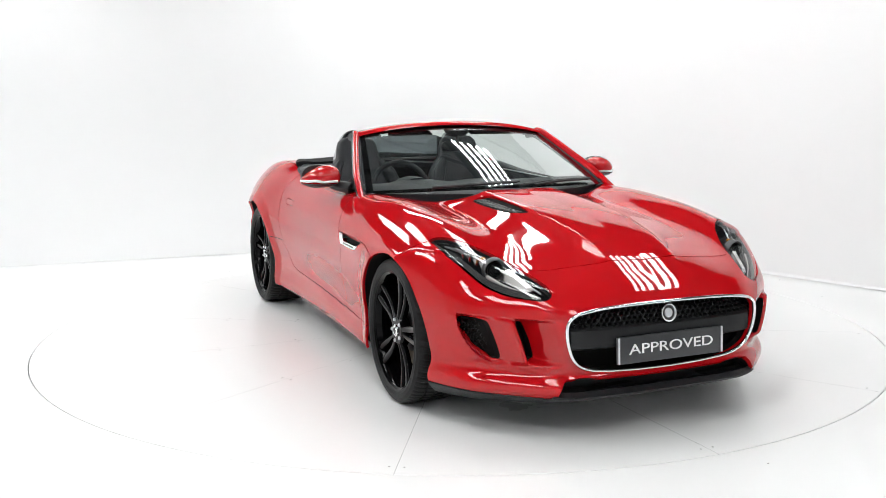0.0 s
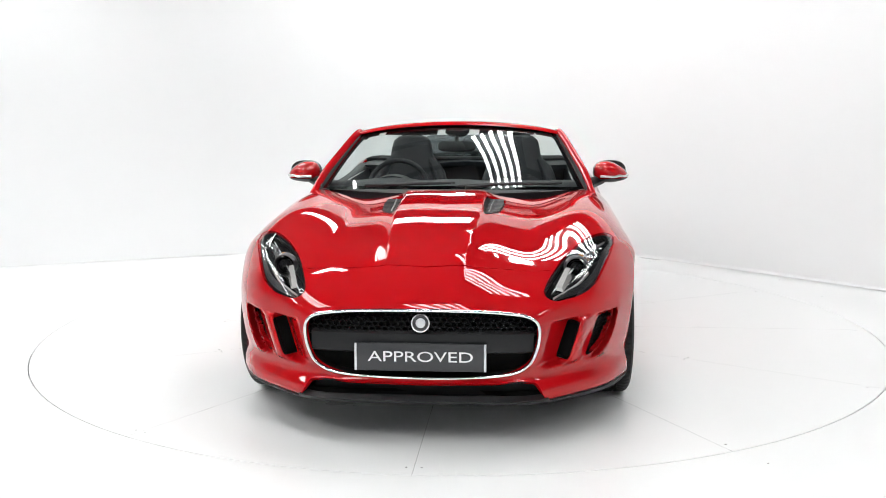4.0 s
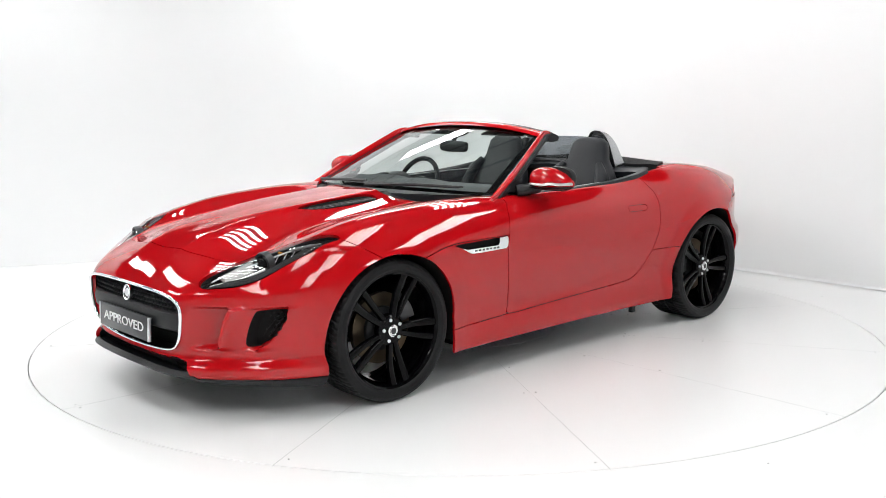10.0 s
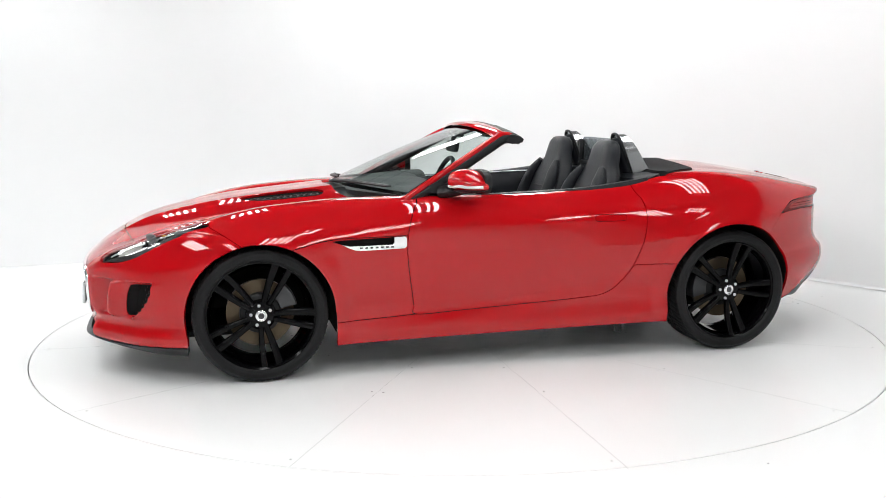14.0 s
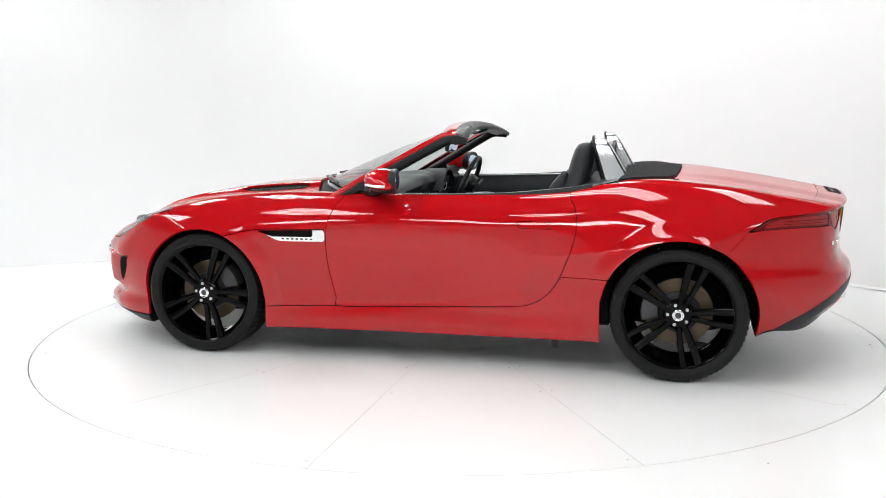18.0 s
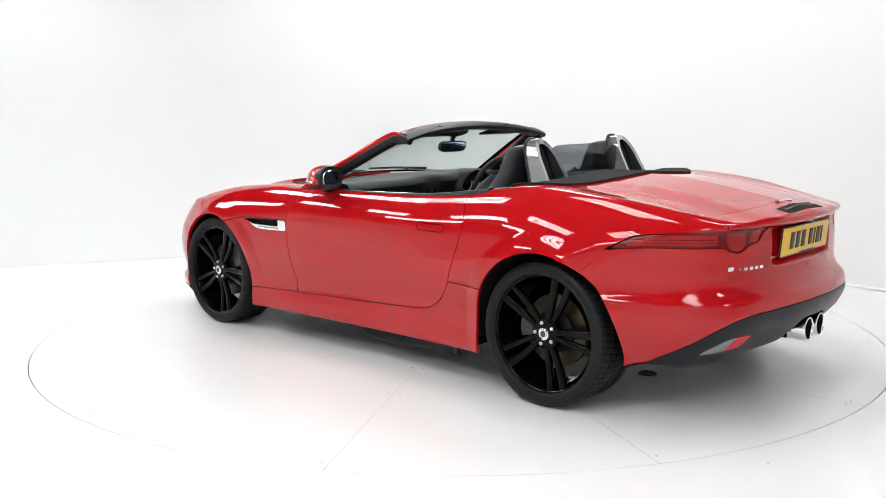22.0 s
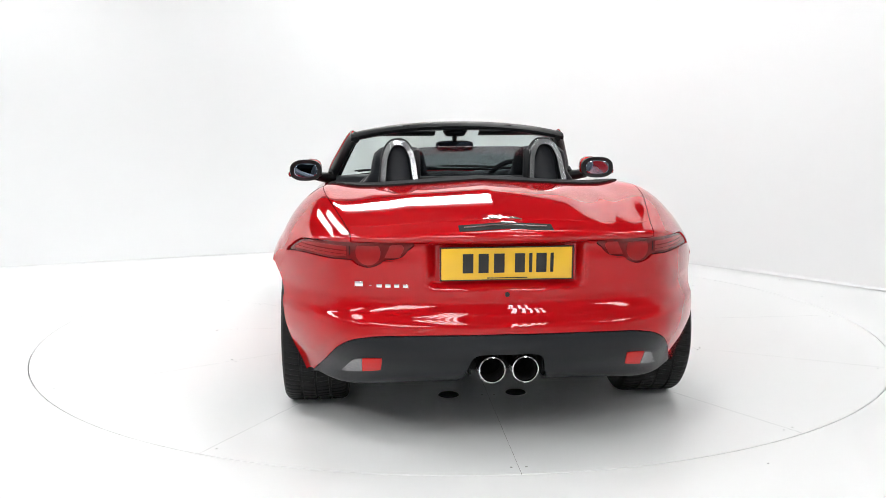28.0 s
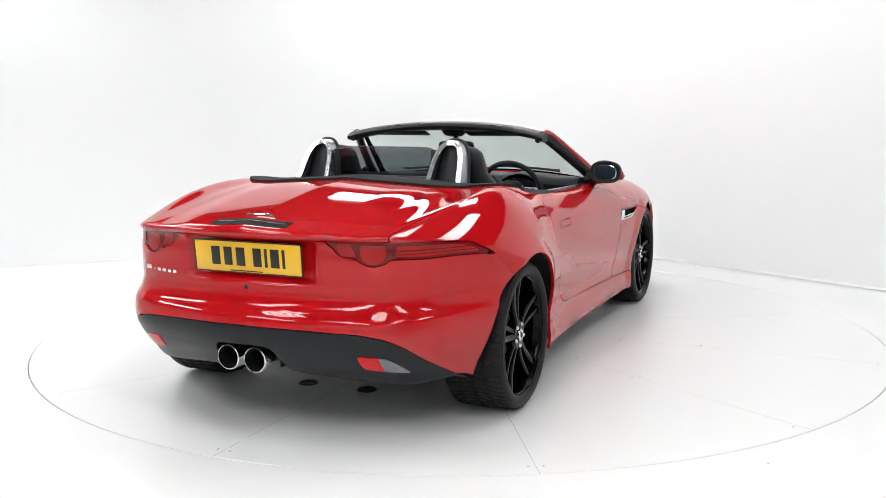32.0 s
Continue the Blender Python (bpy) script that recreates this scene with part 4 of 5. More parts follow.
def round_badge(name, at, rad, label, tilt):
    root = part(name, moved(lathe([(rad * .78, .004), (rad * .86, .010), (rad, .009), (rad * 1.03, .0)], 40), at), CHROME, front_bumper, label)
    part("badge_face", moved(lathe([(0, .006), (rad * .8, .004), (rad * .8, -.01)], 40), at), IRON, root, "plain grey disc")
    part("badge_boss", moved(lathe([(0, .010), (rad * .45, .009), (rad * .55, .004)], 32), at), SILVER, root, "plain silver boss")


to_front = Matrix.Rotation(radians(-90), 4, "Z")
round_badge("nose_badge", pose(0, -2.196, .523) @ Matrix.Rotation(radians(-8), 4, "X") @ to_front, .038, "round chrome nose badge", 0)

# front plate with the word that stands on it
plate = part("show_plate", moved(box(.530, .012, .114, .003), pose(0, -2.222, .389, -3)), PLATE_BLACK, front_bumper, "dark show plate with white lettering")
geo = lettering("APPROVED", .06, WHITE_INK)
v = np.array(geo[0])
size = v.max(0) - v.min(0)
v = (v - (v.max(0) + v.min(0)) / 2) * (.425 / size[0], .042 / size[1], 1)
part("lettering", moved((v, geo[1]), pose(0, -2.2295, .392, 90 - 3, 0, 0)), WHITE_INK, plate, "white letters", 30)
for x in (-.262, .262):
    part("bracket", moved(box(.010, .016, .112, .002), pose(x, -2.223, .389, -3)), SILVER, plate, "bright plate edge")

# side intakes and slots
for side in (1, -1):
    put = (lambda geo: geo) if side > 0 else flipped
    for shape, nm, lab, deep in ((INTAKE, "side_intake", "black meshed side intake", .055), (SLOT, "side_slot", "narrow black slot beside the grille", .05)):
        q = shape.line
        edge = np.stack([q[:, 0], front_y(q[:, 0], q[:, 1]), q[:, 1]], 1)
        back = edge + (0, deep, 0)
        part(nm, put(join(loft([edge + (0, .002, 0), back], True, False), (back, [tuple(range(len(back)))]))), VOID, front_bumper, lab, 50)
    geos = []
    a = np.arange(6) * math.pi / 3
    for row in range(11):
        for col in range(8):
            x, z = .668 + col * .0185 + (row % 2) * .0092, .345 + row * .0165
            if INTAKE(np.array([x]), np.array([z]))[0] < -.004:
                y = float(NOSE(z) + NOSE_PLAN(x) + RAMP_OUT(x - .600 - (z - .334) * .31)) + .006
                rings = [np.stack([x + r * np.cos(a), np.full(6, y + d), z + r * np.sin(a)], 1) for r, d in ((.0108, .003), (.0080, 0), (.0080, .010))]
                geos.append(loft(rings, True, False))
    tagged(part("intake_mesh", put(join(*geos)), BLACK_PLASTIC, front_bumper, "", 30), kind="stuff")
# lower mouth
q = LOWER.line
edge = np.stack([q[:, 0], front_y(q[:, 0], q[:, 1]), q[:, 1]], 1)
back = edge * (.95, 1, 1) + (0, .10, 0)
part("lower_intake", join(loft([edge + (0, .003, 0), back], True, False), (back, [tuple(range(len(back)))])), BLACK_PLASTIC, front_bumper, "black lower air intake", 40)
# bonnet vents with slats
vent_skin = keep(SKIN, less(f_bvent, -.002))
for side in (1, -1):
    put = (lambda geo: geo) if side > 0 else flipped
    root = sheet("bonnet_vent", vent_skin, VOID, car, "black bonnet vent with cross slats", -.014, side)
    for i in range(11):
        y = -1.31 + i * .037
        lo = np.interp(y, [-1.36, -1.10, -.92], [.224, .218, .236])
        hi = np.interp(y, [-1.36, -1.34, -1.24, -1.05, -.93], [.224, .250, .291, .310, .308])
        z = on_body(np.array([((lo + hi) / 2, y, 0)]), 2, 1)[0, 2]
        part("slat", put(moved(box(hi - lo, .012, .008, .002), pose((lo + hi) / 2, y, z - .007, 25, 0, 0))), IRON_DARK, root)
    for k in (.35, .65):
        pts = []
        for y in np.linspace(-1.30, -.935, 12):
            lo = np.interp(y, [-1.36, -1.10, -.92], [.224, .218, .236])
            hi = np.interp(y, [-1.36, -1.34, -1.24, -1.05, -.93], [.224, .250, .291, .310, .308])
            pts.append((lo + (hi - lo) * k, y, 0))
        pts = on_body(np.array(pts), 2, 1) - (0, 0, .007)
        part("slat", put(tube(pts, .0045, 6)), IRON_DARK, root)

# side vents
vent_chrome = keep(SKIN, less(f_vent, .001), lambda x, y, z: np.minimum(z - .684 - .25 * np.maximum(-.86 - y, 0), -.628 - y))
vent_dark = keep(SKIN, less(f_vent, .001))
for side in (1, -1):
    root = sheet("side_vent", vent_dark, VOID, car, "black side vent with a bright chrome blade", -.04, side)
    panel("vent_blade", vent_chrome, CHROME, root, "polished chrome vent blade", depth=.03, offset=.001, side=side)
    put = (lambda geo: geo) if side > 0 else flipped
    for i in range(7):
        y = -.80 + i * .027
        x = on_body(np.array([(0, y, .673)]), 0, 1)[0, 0]
        part("blade_mark", put(box(.002, .014, .008, 0, (x + .0015, y, .673))), IRON, root)

# rear: plate, marks, exhausts, reflectors
rear_plate = part("rear_plate", moved(box(.520, .012, .128, .003), pose(0, 2.140, .774, -5)), YELLOW, rear_bumper, "yellow rear number plate with black bars")
for x, w in ((.1545, .042), (.093, .040), (.031, .042), (-.0515, .040), (-.094, .013), (-.137, .041), (-.179, .013)):
    part("plate_mark", moved(box(w, .003, .078, .001), pose(x, 2.1475, .776, -5)), BLACK_INK, rear_plate)
part("plate_mark", moved(box(.16, .003, .004, 0), pose(0, 2.1515, .718, -5)), BLACK_INK, rear_plate)
part("plate_frame", moved(join(box(.532, .006, .004, 0, (0, 0, .066)), box(.532, .006, .004, 0, (0, 0, -.066)), box(.004, .006, .136, 0, (.264, 0, 0)), box(.004, .006, .136, 0, (-.264, 0, 0))), pose(0, 2.142, .774, -5)), BLACK_INK, rear_plate)
for i, w in enumerate((.034, .010, .022, .022, .021, .022)):
    x = .572 - i * .0345 + (.012 if i == 0 else 0)
    y = rear_y(np.array([x]), np.array([.688]))[0]
    part("model_mark", moved(box(w, .005, .020 if i == 0 else (.004 if i == 1 else .014), .001), pose(x, y + .002, (.689 if i == 0 else .685), 0, 0, -14)), CHROME, rear_bumper, "plain chrome lettering block")
q = on_body(smooth_line([(-.075, 2.040, .9), (-.03, 2.03, .9), (.03, 2.035, .9), (.08, 2.025, .9)], 20), 2, 1)
part("leaping_mark", tube(q + (0, 0, .004), np.interp(np.arange(20), [0, 4, 10, 16, 19], [.003, .007, .005, .007, .002]), 8, False, 1.0), CHROME, car, "plain chrome emblem strip")
slot = keep(SKIN, lambda x, y, z: x - .187, lambda x, y, z: np.maximum(2.076 - y, y - 2.150 + .12 * np.maximum(x - .15, 0)), lambda x, y, z: .86 - z)
brake_lamp = panel("high_brake_lamp", slot, VOID, rear_bumper, "dark slot with red brake lamp", both=True, offset=.0015, depth=.004)
glint = keep(SKIN, lambda x, y, z: x - .165, lambda x, y, z: np.maximum(2.100 - y, y - 2.112), lambda x, y, z: .86 - z)
panel("lamp_lens", glint, LAMP_DARK, brake_lamp, "narrow smoked red lens", both=True, offset=.003, depth=.003)
part("sensor", moved(lathe([(0, .002), (.008, .002), (.010, 0)], 16), pose(0, rear_y(np.array([0.0]), np.array([.652]))[0], .652) @ Matrix.Rotation(radians(90), 4, "Z")), BLACK_PLASTIC, rear_bumper, "small black sensor")
for x in (.066, -.066):
    pipe = part("exhaust_pipe", moved(lathe([(.046, -.22), (.0465, .0), (.049, .006), (.053, .004), (.055, -.004), (.054, -.22)], 48), pose(x, 2.205, .360) @ Matrix.Rotation(radians(90), 4, "Z")), CHROME, rear_bumper, "polished round exhaust tip")
    part("pipe_bore", moved(lathe([(.0462, -.004), (.044, -.10), (0, -.12)], 40), pose(x, 2.205, .360) @ Matrix.Rotation(radians(90), 4, "Z")), VOID, pipe)
REFLECT = outline2([(0.658, 0.318), (0.62, 0.372), (0.59, 0.389), (0.505, 0.396), (0.497, 0.39), (0.502, 0.345), (0.512, 0.335), (0.635, 0.315)])
for side in (1, -1):
    red = keep(SKIN, lambda x, y, z: np.where(y > 1.6, REFLECT(x, z), 1), lambda x, y, z: x - .575)
    clear = keep(SKIN, lambda x, y, z: np.where(y > 1.6, REFLECT(x, z), 1), lambda x, y, z: .577 - x)
    root = panel("rear_reflector", red, RED_REFLEX, rear_bumper, "red and clear rear reflector", depth=.006, offset=.004, side=side)
    panel("fog_lens", clear, FOG_LENS, rear_bumper, "clear reversing lamp lens", depth=.006, offset=.004, side=side)
part("pipe_bay", box(.30, .04, .13, .01, (0, 1.99, .37)), VOID, rear_bumper, "dark exhaust recess")
part("pipe_bay_roof", box(.28, .18, .016, .006, (0, 2.06, .430)), VOID, rear_bumper)
for x in (-.158, .158):
    part("pipe_bay_side", moved(box(.010, .16, .10, .004), pose(x * .93, 2.06, .37, 0, 0, 0)), VOID, rear_bumper)
for side in (1, -1):
    part("jack_bracket", box(.03, .035, .06, .006, (side * .80, .68, .145)), BLACK_PLASTIC, car, "small black jacking bracket")


# ---- windscreen, mirrors, cabin ----
def screen_point(u, v):
    """The windscreen: u from -1 to 1 across, v from 0 at its foot to 1 at the header."""
    base = np.array((.752 * u, -.825 + .315 * u * u, .945 - .03 * u * u))
    top = np.array((.595 * u, -.005 + .055 * u * u, 1.268 - .042 * u * u))
    mid = base * (1 - v) + top * v
    swell = .012 * math.sin(math.pi * v) * (1 - .5 * u * u)
    return mid + np.array((0, -.37, .93)) * swell


def screen(u0, u1, v0, v1, nu=25, nv=13, lift=0.0):
    return loft([[screen_point(u, v) + np.array((0, -.37, .93)) * lift for v in np.linspace(v0, v1, nv)] for u in np.linspace(u0, u1, nu)], False, False)


windscreen = part("windscreen", screen(-1, 1, 0, 1), GLASS, car, "clear raked windscreen", 180)
windscreen.visible_shadow = False
for u0, u1, v0, v1 in ((-1, 1, .955, 1), (-1, -.955, .02, .96), (.955, 1, .02, .96), (-1, 1, 0, .045)):
    part("screen_band", screen(u0, u1, v0, v1, 25, 9, -.003), BLACK_GLOSS, windscreen, "black screen border")
part("tax_label", screen(-.80, -.73, .90, .945, 3, 3, -.006), WHITE_INK, windscreen, "small pale sticker")
pillar = [(.802, -.60, .868), (.760, -.38, .996), (.708, -.21, 1.091), (.655, -.05, 1.181), (.625, .030, 1.221), (.616, .083, 1.222), (.614, .127, 1.206)]
for side in (1, -1):
    put = (lambda geo: geo) if side > 0 else flipped
    root = part("screen_pillar", put(tube(smooth_line(pillar, 30), np.interp(np.arange(30), [0, 5, 24, 29], [.020, .023, .020, .012]), 12, False, .75, (.3, .5, 1))), PAINT, car, "red windscreen pillar", 60)
    part("pillar_trim", put(tube(smooth_line(np.array(pillar) + (-.014, .031, -.016), 30), np.interp(np.arange(30), [0, 5, 24, 29], [.028, .031, .032, .020]), 10, False, .8, (.3, .5, 1))), BLACK_PLASTIC, root, "black pillar lining", 60)
    part("pillar_seal", put(tube(smooth_line(np.array(pillar) + (.006, .028, -.006), 30), .009, 8)), BLACK_PLASTIC, root, "black rubber seal")


def header_ring(x, parts):
    k = (x / .62) ** 2
    return [(x, -.008 + .045 * k + d, 1.290 - .048 * k - .014 * k * k + h) for d, h in parts]


hx = np.linspace(-.632, .632, 41)
header = part("screen_header", loft([header_ring(x, ((-.030, -.020), (-.022, -.006), (.0, .0), (.030, .004), (.050, .001), (.052, -.010), (.0, -.020))) for x in hx]), PAINT, car, "red windscreen header", 50)
part("header_liner", loft([header_ring(x, ((.046, -.006), (.052, .003), (.075, .002), (.115, -.010), (.130, -.024), (.122, -.042), (.06, -.050), (.0, -.030))) for x in hx]), BLACK_PLASTIC, header, "black header lining with latches", 50)
for x in (-.30, .30):
    part("roof_latch", moved(box(.12, .030, .014, .004), pose(x, .105, 1.262, -14)), GREY_PLASTIC, header, "grey roof latch plate")
    part("latch_hole", moved(box(.05, .022, .016, .003), pose(x, .106, 1.264, -14)), VOID, header)
    part("sun_visor", moved(box(.34, .10, .014, .006), pose(x, .075, 1.226, 16)), BLACK_PLASTIC, header, "black sun visor")
mirror = part("rear_view_mirror", moved(loft([[(x, y, z) for (x, z) in rounded(.118 * s, .034 * s, 4, 28)] for y, s in ((-.022, .6), (-.014, .95), (.0, 1.0), (.010, .98))]), pose(0, -.075, 1.140, -12)), BLACK_PLASTIC, car, "black interior mirror")
part("mirror_face", moved(loft([[(x, .0105, z) for (x, z) in rounded(.110, .028, 4, 28)], [(x, .0112, z) for (x, z) in rounded(.104, .024, 4, 28)]]), pose(0, -.075, 1.140, -12)), MIRROR, mirror, "mirror glass")
part("mirror_stem", tube([(0, -.08, 1.15), (0, -.07, 1.19), (0, -.03, 1.235)], .014, 8), BLACK_PLASTIC, mirror)
part("sensor_pod", moved(loft([[(x, y, z) for (x, y) in rounded(.075 * s, .055 * s, 3, 20)] for z, s in ((-.02, .8), (.0, 1), (.02, .9))]), pose(0, -.03, 1.232, 20)), BLACK_PLASTIC, mirror, "black sensor pod")

# cowl and wipers
cowl = keep(SKIN, less(f_cockpit, .004), lambda x, y, z: y - (-.80 + .55 * x * x))
panel("cowl", cowl, BLACK_PLASTIC, car, "black cowl under the windscreen", both=True, offset=-.018, depth=.01)
for a, b, c in (((.10, -.845, .955), (.30, -.775, .966), (.60, -.60, .955)), ((-.46, -.74, .955), (-.20, -.80, .968), (.02, -.80, .972))):
    root = part("wiper", tube(smooth_line([a, b, c], 20), np.linspace(.009, .005, 20), 8), BLACK_PLASTIC, car, "black windscreen wiper")
    part("wiper_blade", tube(smooth_line([np.array(a) * (.55, 1, 1) + (0, .03, .006), np.array(b) + (0, .022, .003), np.array(c) + (.02, .012, .004)], 20), .006, 6), BLACK_INK, root)


def door_mirror(side):
    up = Matrix.Translation((0, 0, .007))
    put = (lambda geo: moved(geo, up)) if side > 0 else (lambda geo: flipped(moved(geo, up)))
    rings = []
    for x, cy, cz, hy, hz in ((.822, -.232, .986, .030, .026), (.832, -.238, .989, .062, .047), (.855, -.240, .992, .086, .059), (.895, -.238, .993, .098, .062), (.935, -.230, .989, .095, .057), (.970, -.215, .981, .080, .047), (.998, -.197, .973, .056, .034), (1.018, -.180, .966, .030, .019), (1.025, -.172, .963, .010, .007)):
        q = rounded(hy, hz, 2.2, 32)
        yy = np.minimum(cy + q[:, 0], -.150 + .18 * (x - .918))
        rings.append(np.stack([np.full(32, x), yy, cz + q[:, 1]], 1))
    root = part("door_mirror", put(loft(rings)), PAINT, car, "red door mirror on a black base", 50)
    rim_geo = [np.stack([.918 + q[:, 0], np.full(28, y), .988 + q[:, 1]], 1) for y, q in ((-.185, rounded(.096, .064, 2.5, 28)), (-.160, rounded(.099, .067, 2.5, 28)), (-.146, rounded(.095, .064, 2.5, 28)), (-.150, rounded(.074, .046, 2.7, 28)))]
    for r in rim_geo:
        r[:, 1] += .18 * (r[:, 0] - .918)
    part("mirror_rim", put(loft(rim_geo)), BLACK_PLASTIC, root, "black mirror rim", 50)
    low = [r.copy() for r in rings]
    for r in low:
        m = r.mean(0)
        r[:, 1:] = m[1:] + (r[:, 1:] - m[1:]) * 1.012
        r[:, 2] = np.minimum(r[:, 2], .952)
    part("mirror_base", put(loft(low)), BLACK_PLASTIC, root, "black lower mirror shell", 50)
    pts = [r[np.argmin(np.abs(r[:, 2] - .966) + 5 * np.maximum(r[:, 1] - r[:, 1].mean(), 0))] for r in rings[2:]]
    part("repeater", put(tube(smooth_line(pts, 24), .008, 8)), CLEAR_LAMP, root, "pale indicator strip")
    part("mirror_arm", put(tube(smooth_line([(.775, -.345, .925), (.81, -.30, .932), (.86, -.25, .945)], 14), np.linspace(.036, .028, 14), 12, False, 1.3)), BLACK_PLASTIC, root, "black mirror foot")
    part("sail", put(loft([[(x, y, z) for y, z in ((-.50, .925), (-.30, .925), (-.30, .965), (-.36, .985))] for x in (.760, .785)])), BLACK_PLASTIC, root, "black triangle at the mirror foot", 20)
    a = [(.918 + y, -.151 + .18 * y, .987 + z) for y, z in rounded(.072, .045, 2.8, 28)]
    b = [(.918 + y, -.146 + .18 * y, .987 + z) for y, z in rounded(.066, .040, 2.8, 28)]
    part("mirror_face", put(loft([a, b])), MIRROR, root, "blue-tinted mirror glass", 30)


for side in (1, -1):
    door_mirror(side)

# cabin shell
part("cabin_floor", box(1.40, 1.75, .03, .01, (0, .08, .24)), FABRIC, car, "black carpeted cabin floor")
part("bulkhead", box(1.42, .05, .72, .02, (0, .93, .60)), FABRIC, car, "black rear bulkhead")
part("firewall", box(1.42, .05, .62, .02, (0, -.70, .56)), FABRIC, car, "black front bulkhead")
panel("rear_deck", keep(SKIN, less(f_cockpit, .002), lambda x, y, z: .80 - y), GREY_PLASTIC, car, "dark grey deck behind the seats", both=True, offset=-.006, depth=.03)
for side in (1, -1):
    put = (lambda geo: geo) if side > 0 else flipped
    rows = []
    for y in np.linspace(-.55, .86, 25):
        x0 = float(np.interp(y, [-.6, -.4, 0, .45, .75, .92], [.742, .772, .782, .782, .775, .755]))
        zt = float(top_z(np.array([x0]), np.array([y]))[0])
        rows.append([(x0 + .006, y, zt - .012), (x0 - .004, y, zt + .002), (x0 - .035, y, zt + .004), (x0 - .060, y, zt - .012), (x0 - .075, y, zt - .12), (x0 - .055, y, .62), (x0 - .07, y, .56), (x0 - .05, y, .25), (x0 + .004, y, .25)])
    lining = part("door_lining", put(loft(rows, True, True)), LEATHER, car, "black leather door lining", 50)
    part("armrest", put(box(.07, .50, .05, .018, (.685, .12, .64), 3)), LEATHER, lining)
    part("pull_handle", put(tube(smooth_line([(.70, -.20, .76), (.675, -.14, .78), (.675, .0, .79), (.70, .06, .78)], 16), .012, 8)), SILVER, lining, "silver inner door handle")
    part("trim_strip", put(tube([(.716, -.50, .90), (.716, .1, .915), (.716, .75, .935)], .004, 6)), SILVER, lining, "thin bright trim line")

# dashboard, console, steering wheel
rows = []
for x in np.linspace(-.735, .735, 31):
    k = abs(x) / .735
    b = -.80 + .30 * k * k
    hump = .020 * float(bump(np.array(x), -.37, .22)) + .012 * float(bump(np.array(x), .0, .2))
    rows.append([(x, b + .0, .915), (x, b + .15, .945 + hump * .4), (x, -.34 + .06 * k, .950 + hump), (x, -.27 + .05 * k, .940 + hump), (x, -.245 + .05 * k, .905 + hump), (x, -.27, .80), (x, -.33, .68), (x, -.45, .60), (x, b, .60)])
dash = part("dashboard", loft(rows), LEATHER, car, "black leather dashboard", 50)
for x, w in ((-.60, .05), (.60, .05), (-.07, .045), (.07, .045)):
    part("air_vent", moved(lathe([(.0, .0), (w * .6, .004), (w * .9, .010), (w, .004), (w, -.03)], 24), pose(x, -.262, .865) @ Matrix.Rotation(radians(90), 4, "Z")), BLACK_GLOSS, dash)
part("display", moved(box(.20, .012, .12, .006), pose(0, -.258, .80, 8)), BLACK_GLOSS, dash, "dark centre display")
rows = []
for i in range(15):
    a = math.pi * i / 14
    rows.append([(-.37 + r * math.cos(a), y, .845 + .8 * r * math.sin(a)) for r, y in ((.165, -.33), (.168, -.20), (.155, -.185), (.15, -.33))])
part("instrument_hood", loft(rows), LEATHER, dash, "black instrument hood", 50)
for x in (-.43, -.31):
    dial = part("dial", moved(lathe([(0, -.004), (.048, -.004), (.052, .004), (.055, -.01)], 32), pose(x, -.235, .885, 0) @ Matrix.Rotation(radians(90), 4, "Z")), BLACK_GLOSS, dash, "round dark dial with bright rim")
    part("dial_ring", moved(lathe([(.050, .003), (.053, .006), (.056, .002)], 32), pose(x, -.235, .885, 0) @ Matrix.Rotation(radians(90), 4, "Z")), SILVER, dash)
console = part("console", join(box(.24, .95, .30, .03, (0, .12, .42), 3), box(.22, .30, .16, .03, (0, -.20, .62), 3)), LEATHER, car, "black centre console")
part("armrest", box(.20, .32, .07, .025, (0, .52, .60), 3), LEATHER, console)
part("gear_selector", join(tube([(0, .02, .56), (0, -.01, .67)], .014, 10), moved(lathe([(0, .03), (.02, .026), (.026, .0), (.018, -.03), (0, -.034)], 20), pose(0, -.015, .69, 0, -90, 0))), SILVER, console, "silver gear selector")
part("grab_handle", tube(smooth_line([(.13, -.30, .78), (.135, -.12, .70), (.13, .05, .58)], 20), .016, 10), LEATHER, console)
at = pose(-.37, -.055, .885, 68, 0, 0)
ang = np.linspace(0, 2 * math.pi, 48, endpoint=False)
wheel_rim = part("steering_wheel", moved(tube(np.stack([.180 * np.cos(ang), .176 * np.sin(ang), np.zeros(48)], 1), .0155, 12, True), at), LEATHER, car, "black leather steering wheel")
part("wheel_boss", moved(loft([[(x, y, z) for x, y in rounded(.075 * s, .062 * s, 3, 24)] for z, s in ((-.05, .8), (-.01, 1), (.012, .85), (.02, .5))]), at), BLACK_PLASTIC, wheel_rim, "black wheel boss")
for a in (0, 180, 262, 278):
    part("wheel_spoke", moved(moved(box(.13, .034 if a < 200 else .02, .014, .005, (.118, 0, -.004)), Matrix.Rotation(radians(a), 4, "Z")), at), SILVER if a < 200 else BLACK_PLASTIC, wheel_rim)
part("column", moved(tube([(0, 0, -.02), (0, 0, -.22)], .035, 12), at), BLACK_PLASTIC, wheel_rim)
for s in (-1, 1):
    part("stalk", moved(tube([(s * .03, .01, -.06), (s * .16, .03, -.05)], .008, 8), at), BLACK_PLASTIC, wheel_rim)


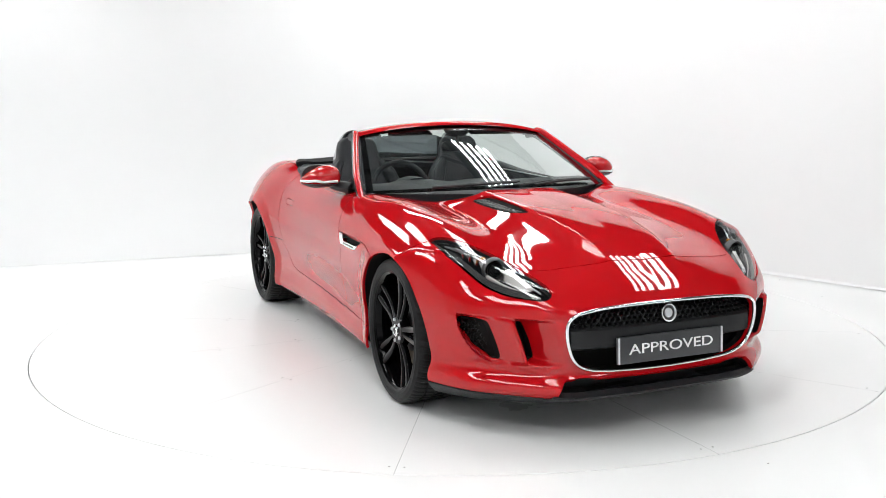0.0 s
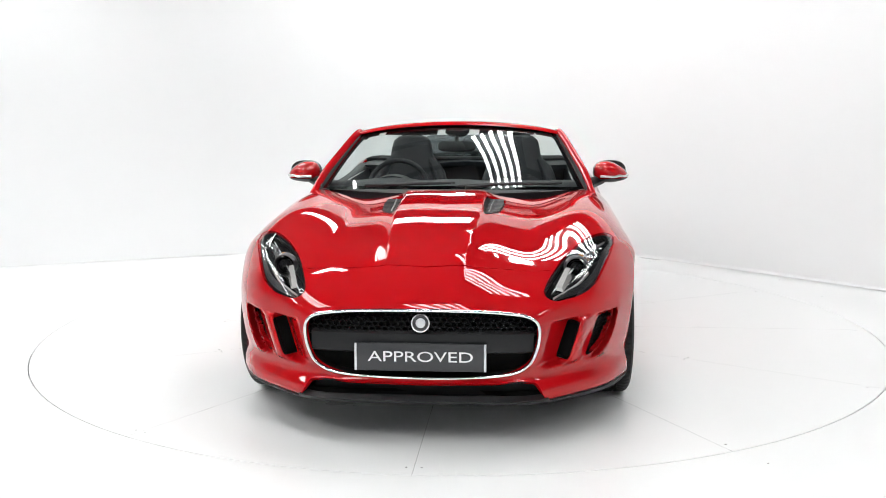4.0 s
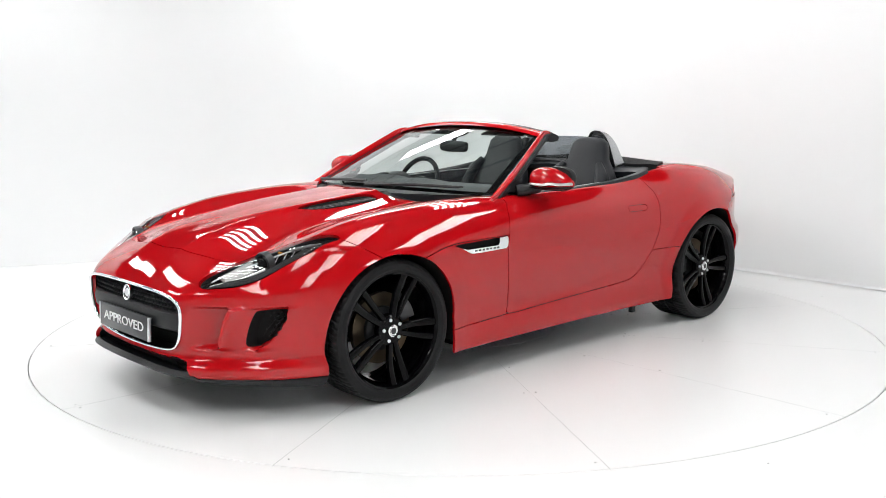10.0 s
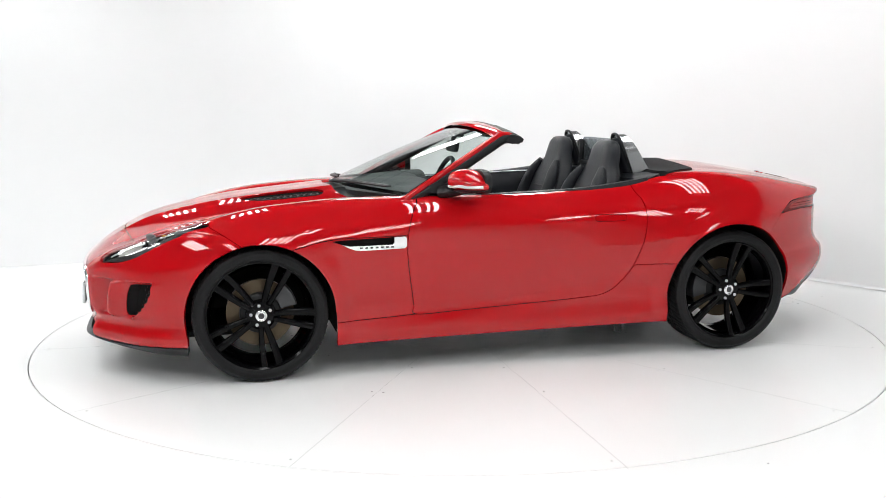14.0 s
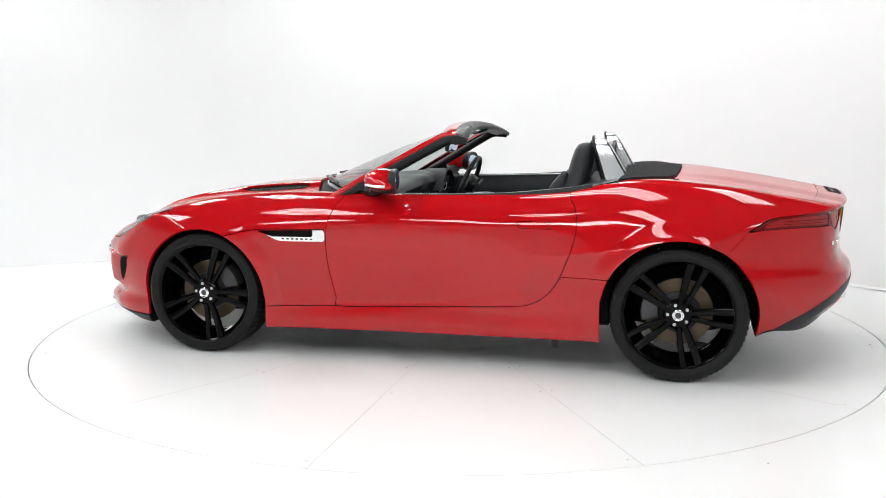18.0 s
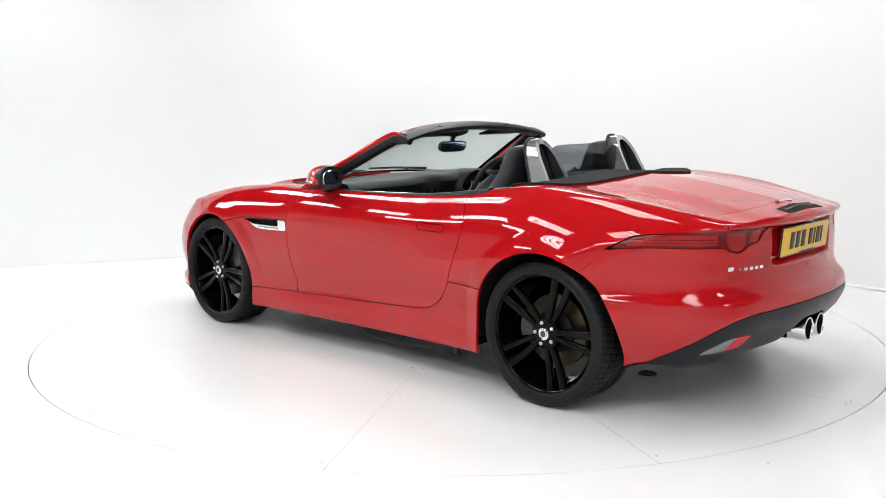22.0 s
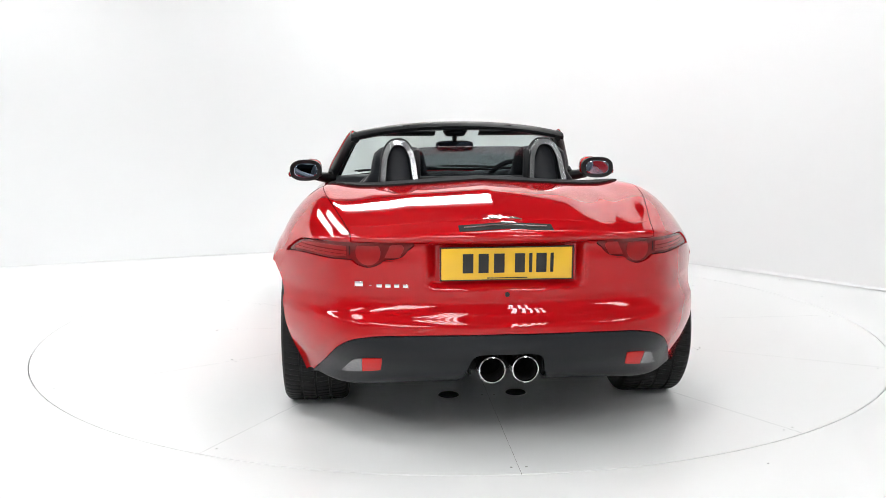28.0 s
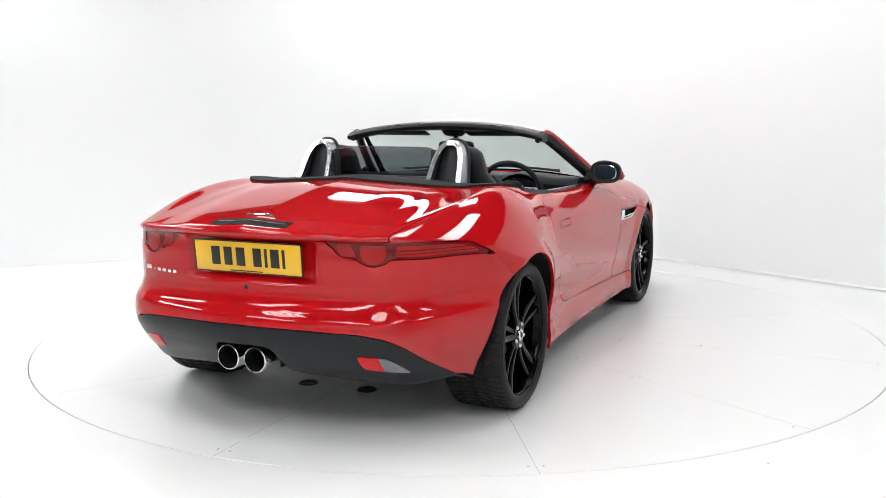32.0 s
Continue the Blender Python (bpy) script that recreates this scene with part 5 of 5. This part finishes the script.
def seat_back(cx):
    levels = ((.40, .56, .23, .075), (.52, .60, .255, .085), (.70, .655, .265, .085), (.84, .695, .258, .080), (.93, .722, .235, .075), (.99, .742, .190, .068), (1.04, .757, .150, .062), (1.10, .770, .140, .058), (1.145, .777, .128, .050), (1.172, .780, .095, .035), (1.180, .781, .04, .015))
    return loft([[(cx + x, y0 + d, z) for x, d in rounded(w, dp, 3.2, 36)] for z, y0, w, dp in levels])


for cx in (.375, -.375):
    back = part("seat", seat_back(cx), LEATHER, car, "black leather sports seat with built-in headrest", 60)
    part("cushion", loft([[(cx + x, .27 + y, z) for x, y in rounded(w, d, 4, 36)] for z, w, d in ((.28, .24, .25), (.34, .262, .285), (.42, .262, .285), (.465, .235, .26), (.475, .16, .2))]), LEATHER, back, "", 60)
    for s in (-1, 1):
        part("bolster", tube(smooth_line([(cx + s * .20, .50, .45), (cx + s * .225, .545, .62), (cx + s * .222, .59, .80), (cx + s * .195, .645, .93), (cx + s * .14, .69, 1.02)], 24), np.interp(np.arange(24), [0, 8, 18, 23], [.04, .045, .04, .02]), 12), LEATHER, back, "", 60)
        part("side_bolster", tube(smooth_line([(cx + s * .225, .02, .43), (cx + s * .235, .2, .47), (cx + s * .235, .42, .48), (cx + s * .22, .52, .46)], 20), np.interp(np.arange(20), [0, 6, 19], [.025, .05, .05]), 12), LEATHER, back, "", 60)
    for z in (.62, .74, .86):
        yy = float(np.interp(z, [.52, .70, .84, .93], [.60, .655, .695, .722])) - .086
        part("seam", tube([(cx - .15, yy + .006, z), (cx, yy, z), (cx + .15, yy + .006, z)], .003, 6), BLACK_INK, back)

# roll hoops and wind deflector
def hoop_outline(n=33, grow=0.0):
    pts = []
    for i in range(n):
        a = math.pi * i / (n - 1)
        c, s = math.cos(a), math.sin(a)
        pts.append(((.074 + grow) * math.copysign(abs(c) ** .75, c) + .012 * c * (1 - s), 1.090 + (.124 + grow) * s ** .85))
    pts = [(pts[0][0] + .012, .985)] + pts + [(pts[-1][0] - .012, .985)]
    return np.array(pts)


def hoop_y(z):
    f = np.interp(z, [.98, 1.1, 1.21], [.905, .866, .832])
    b = np.interp(z, [.98, 1.02, 1.06, 1.113, 1.17, 1.21], [1.022, 1.000, .976, .946, .912, .882])
    return f, b


for cx in (.380, -.380):
    o, i = hoop_outline(), hoop_outline(33, -.024)
    fo, bo = hoop_y(o[:, 1])
    fi, bi = hoop_y(i[:, 1])
    rings = [[(cx + a[0], yf, a[1]), (cx + a[0], yb, a[1]), (cx + q[0], zb - .004, q[1]), (cx + q[0], zf, q[1])] for a, yf, yb, q, zf, zb in zip(o, fo, bo, i, fi, bi)]
    hoop = part("roll_hoop", loft(rings), SATIN, car, "silver roll hoop with black padded centre", 40)
    fill = hoop_outline(33, -.023)
    f0, b0 = hoop_y(fill[:, 1])
    part("hoop_pad", loft([[(cx + a * .75, yy - .030, z * .985 + .012) for (a, z), yy in zip(fill, f0)], [(cx + a, yy - .012, z) for (a, z), yy in zip(fill, f0)], [(cx + a, yy + .015, z) for (a, z), yy in zip(fill, f0)], [(cx + a * .8, yy + .035, z - .01) for (a, z), yy in zip(fill, f0)]]), LEATHER, hoop, "black padded hoop centre", 50)
    part("hoop_edge", tube([(cx + a, yf - .006, z) for (a, z), yf in zip(hoop_outline(33, .002), hoop_y(hoop_outline(33, .002)[:, 1])[0])], .007, 8), BLACK_PLASTIC, hoop, "black rubber edge")
pane = part("wind_deflector", moved(loft([[(x, y, z) for x, z in rounded(.292, .082, 9, 40)] for y in (-.003, .003)]), pose(0, .892, 1.098, -6)), SMOKE, car, "smoked glass wind deflector", 30)
pane.visible_shadow = False
for x in (-.285, .285):
    part("deflector_clip", box(.035, .03, .18, .008, (x, .888, 1.075)), BLACK_PLASTIC, pane)
part("deflector_sill", tube([(-.30, .885, 1.012), (.30, .885, 1.012)], .016, 8), BLACK_PLASTIC, pane)


# ---- movement ----
def motions():
    """The turntable and the car on it turn evenly, clockwise from above."""
    rows, deck_rows = [], []
    for i in range(33):
        turn = -7.1044 * (i - 3.4248)
        c, s = math.cos(radians(turn)), math.sin(radians(turn))
        rows.append((float(i), pose(.0076 * c - .0509 * s, .0076 * s + .0509 * c, 0, 0, 0, turn)))
        deck_rows.append((float(i), pose(RING[0], RING[1], 0, 0, 0, turn)))
    walk(car, rows)
    walk(turntable, deck_rows)


motions()
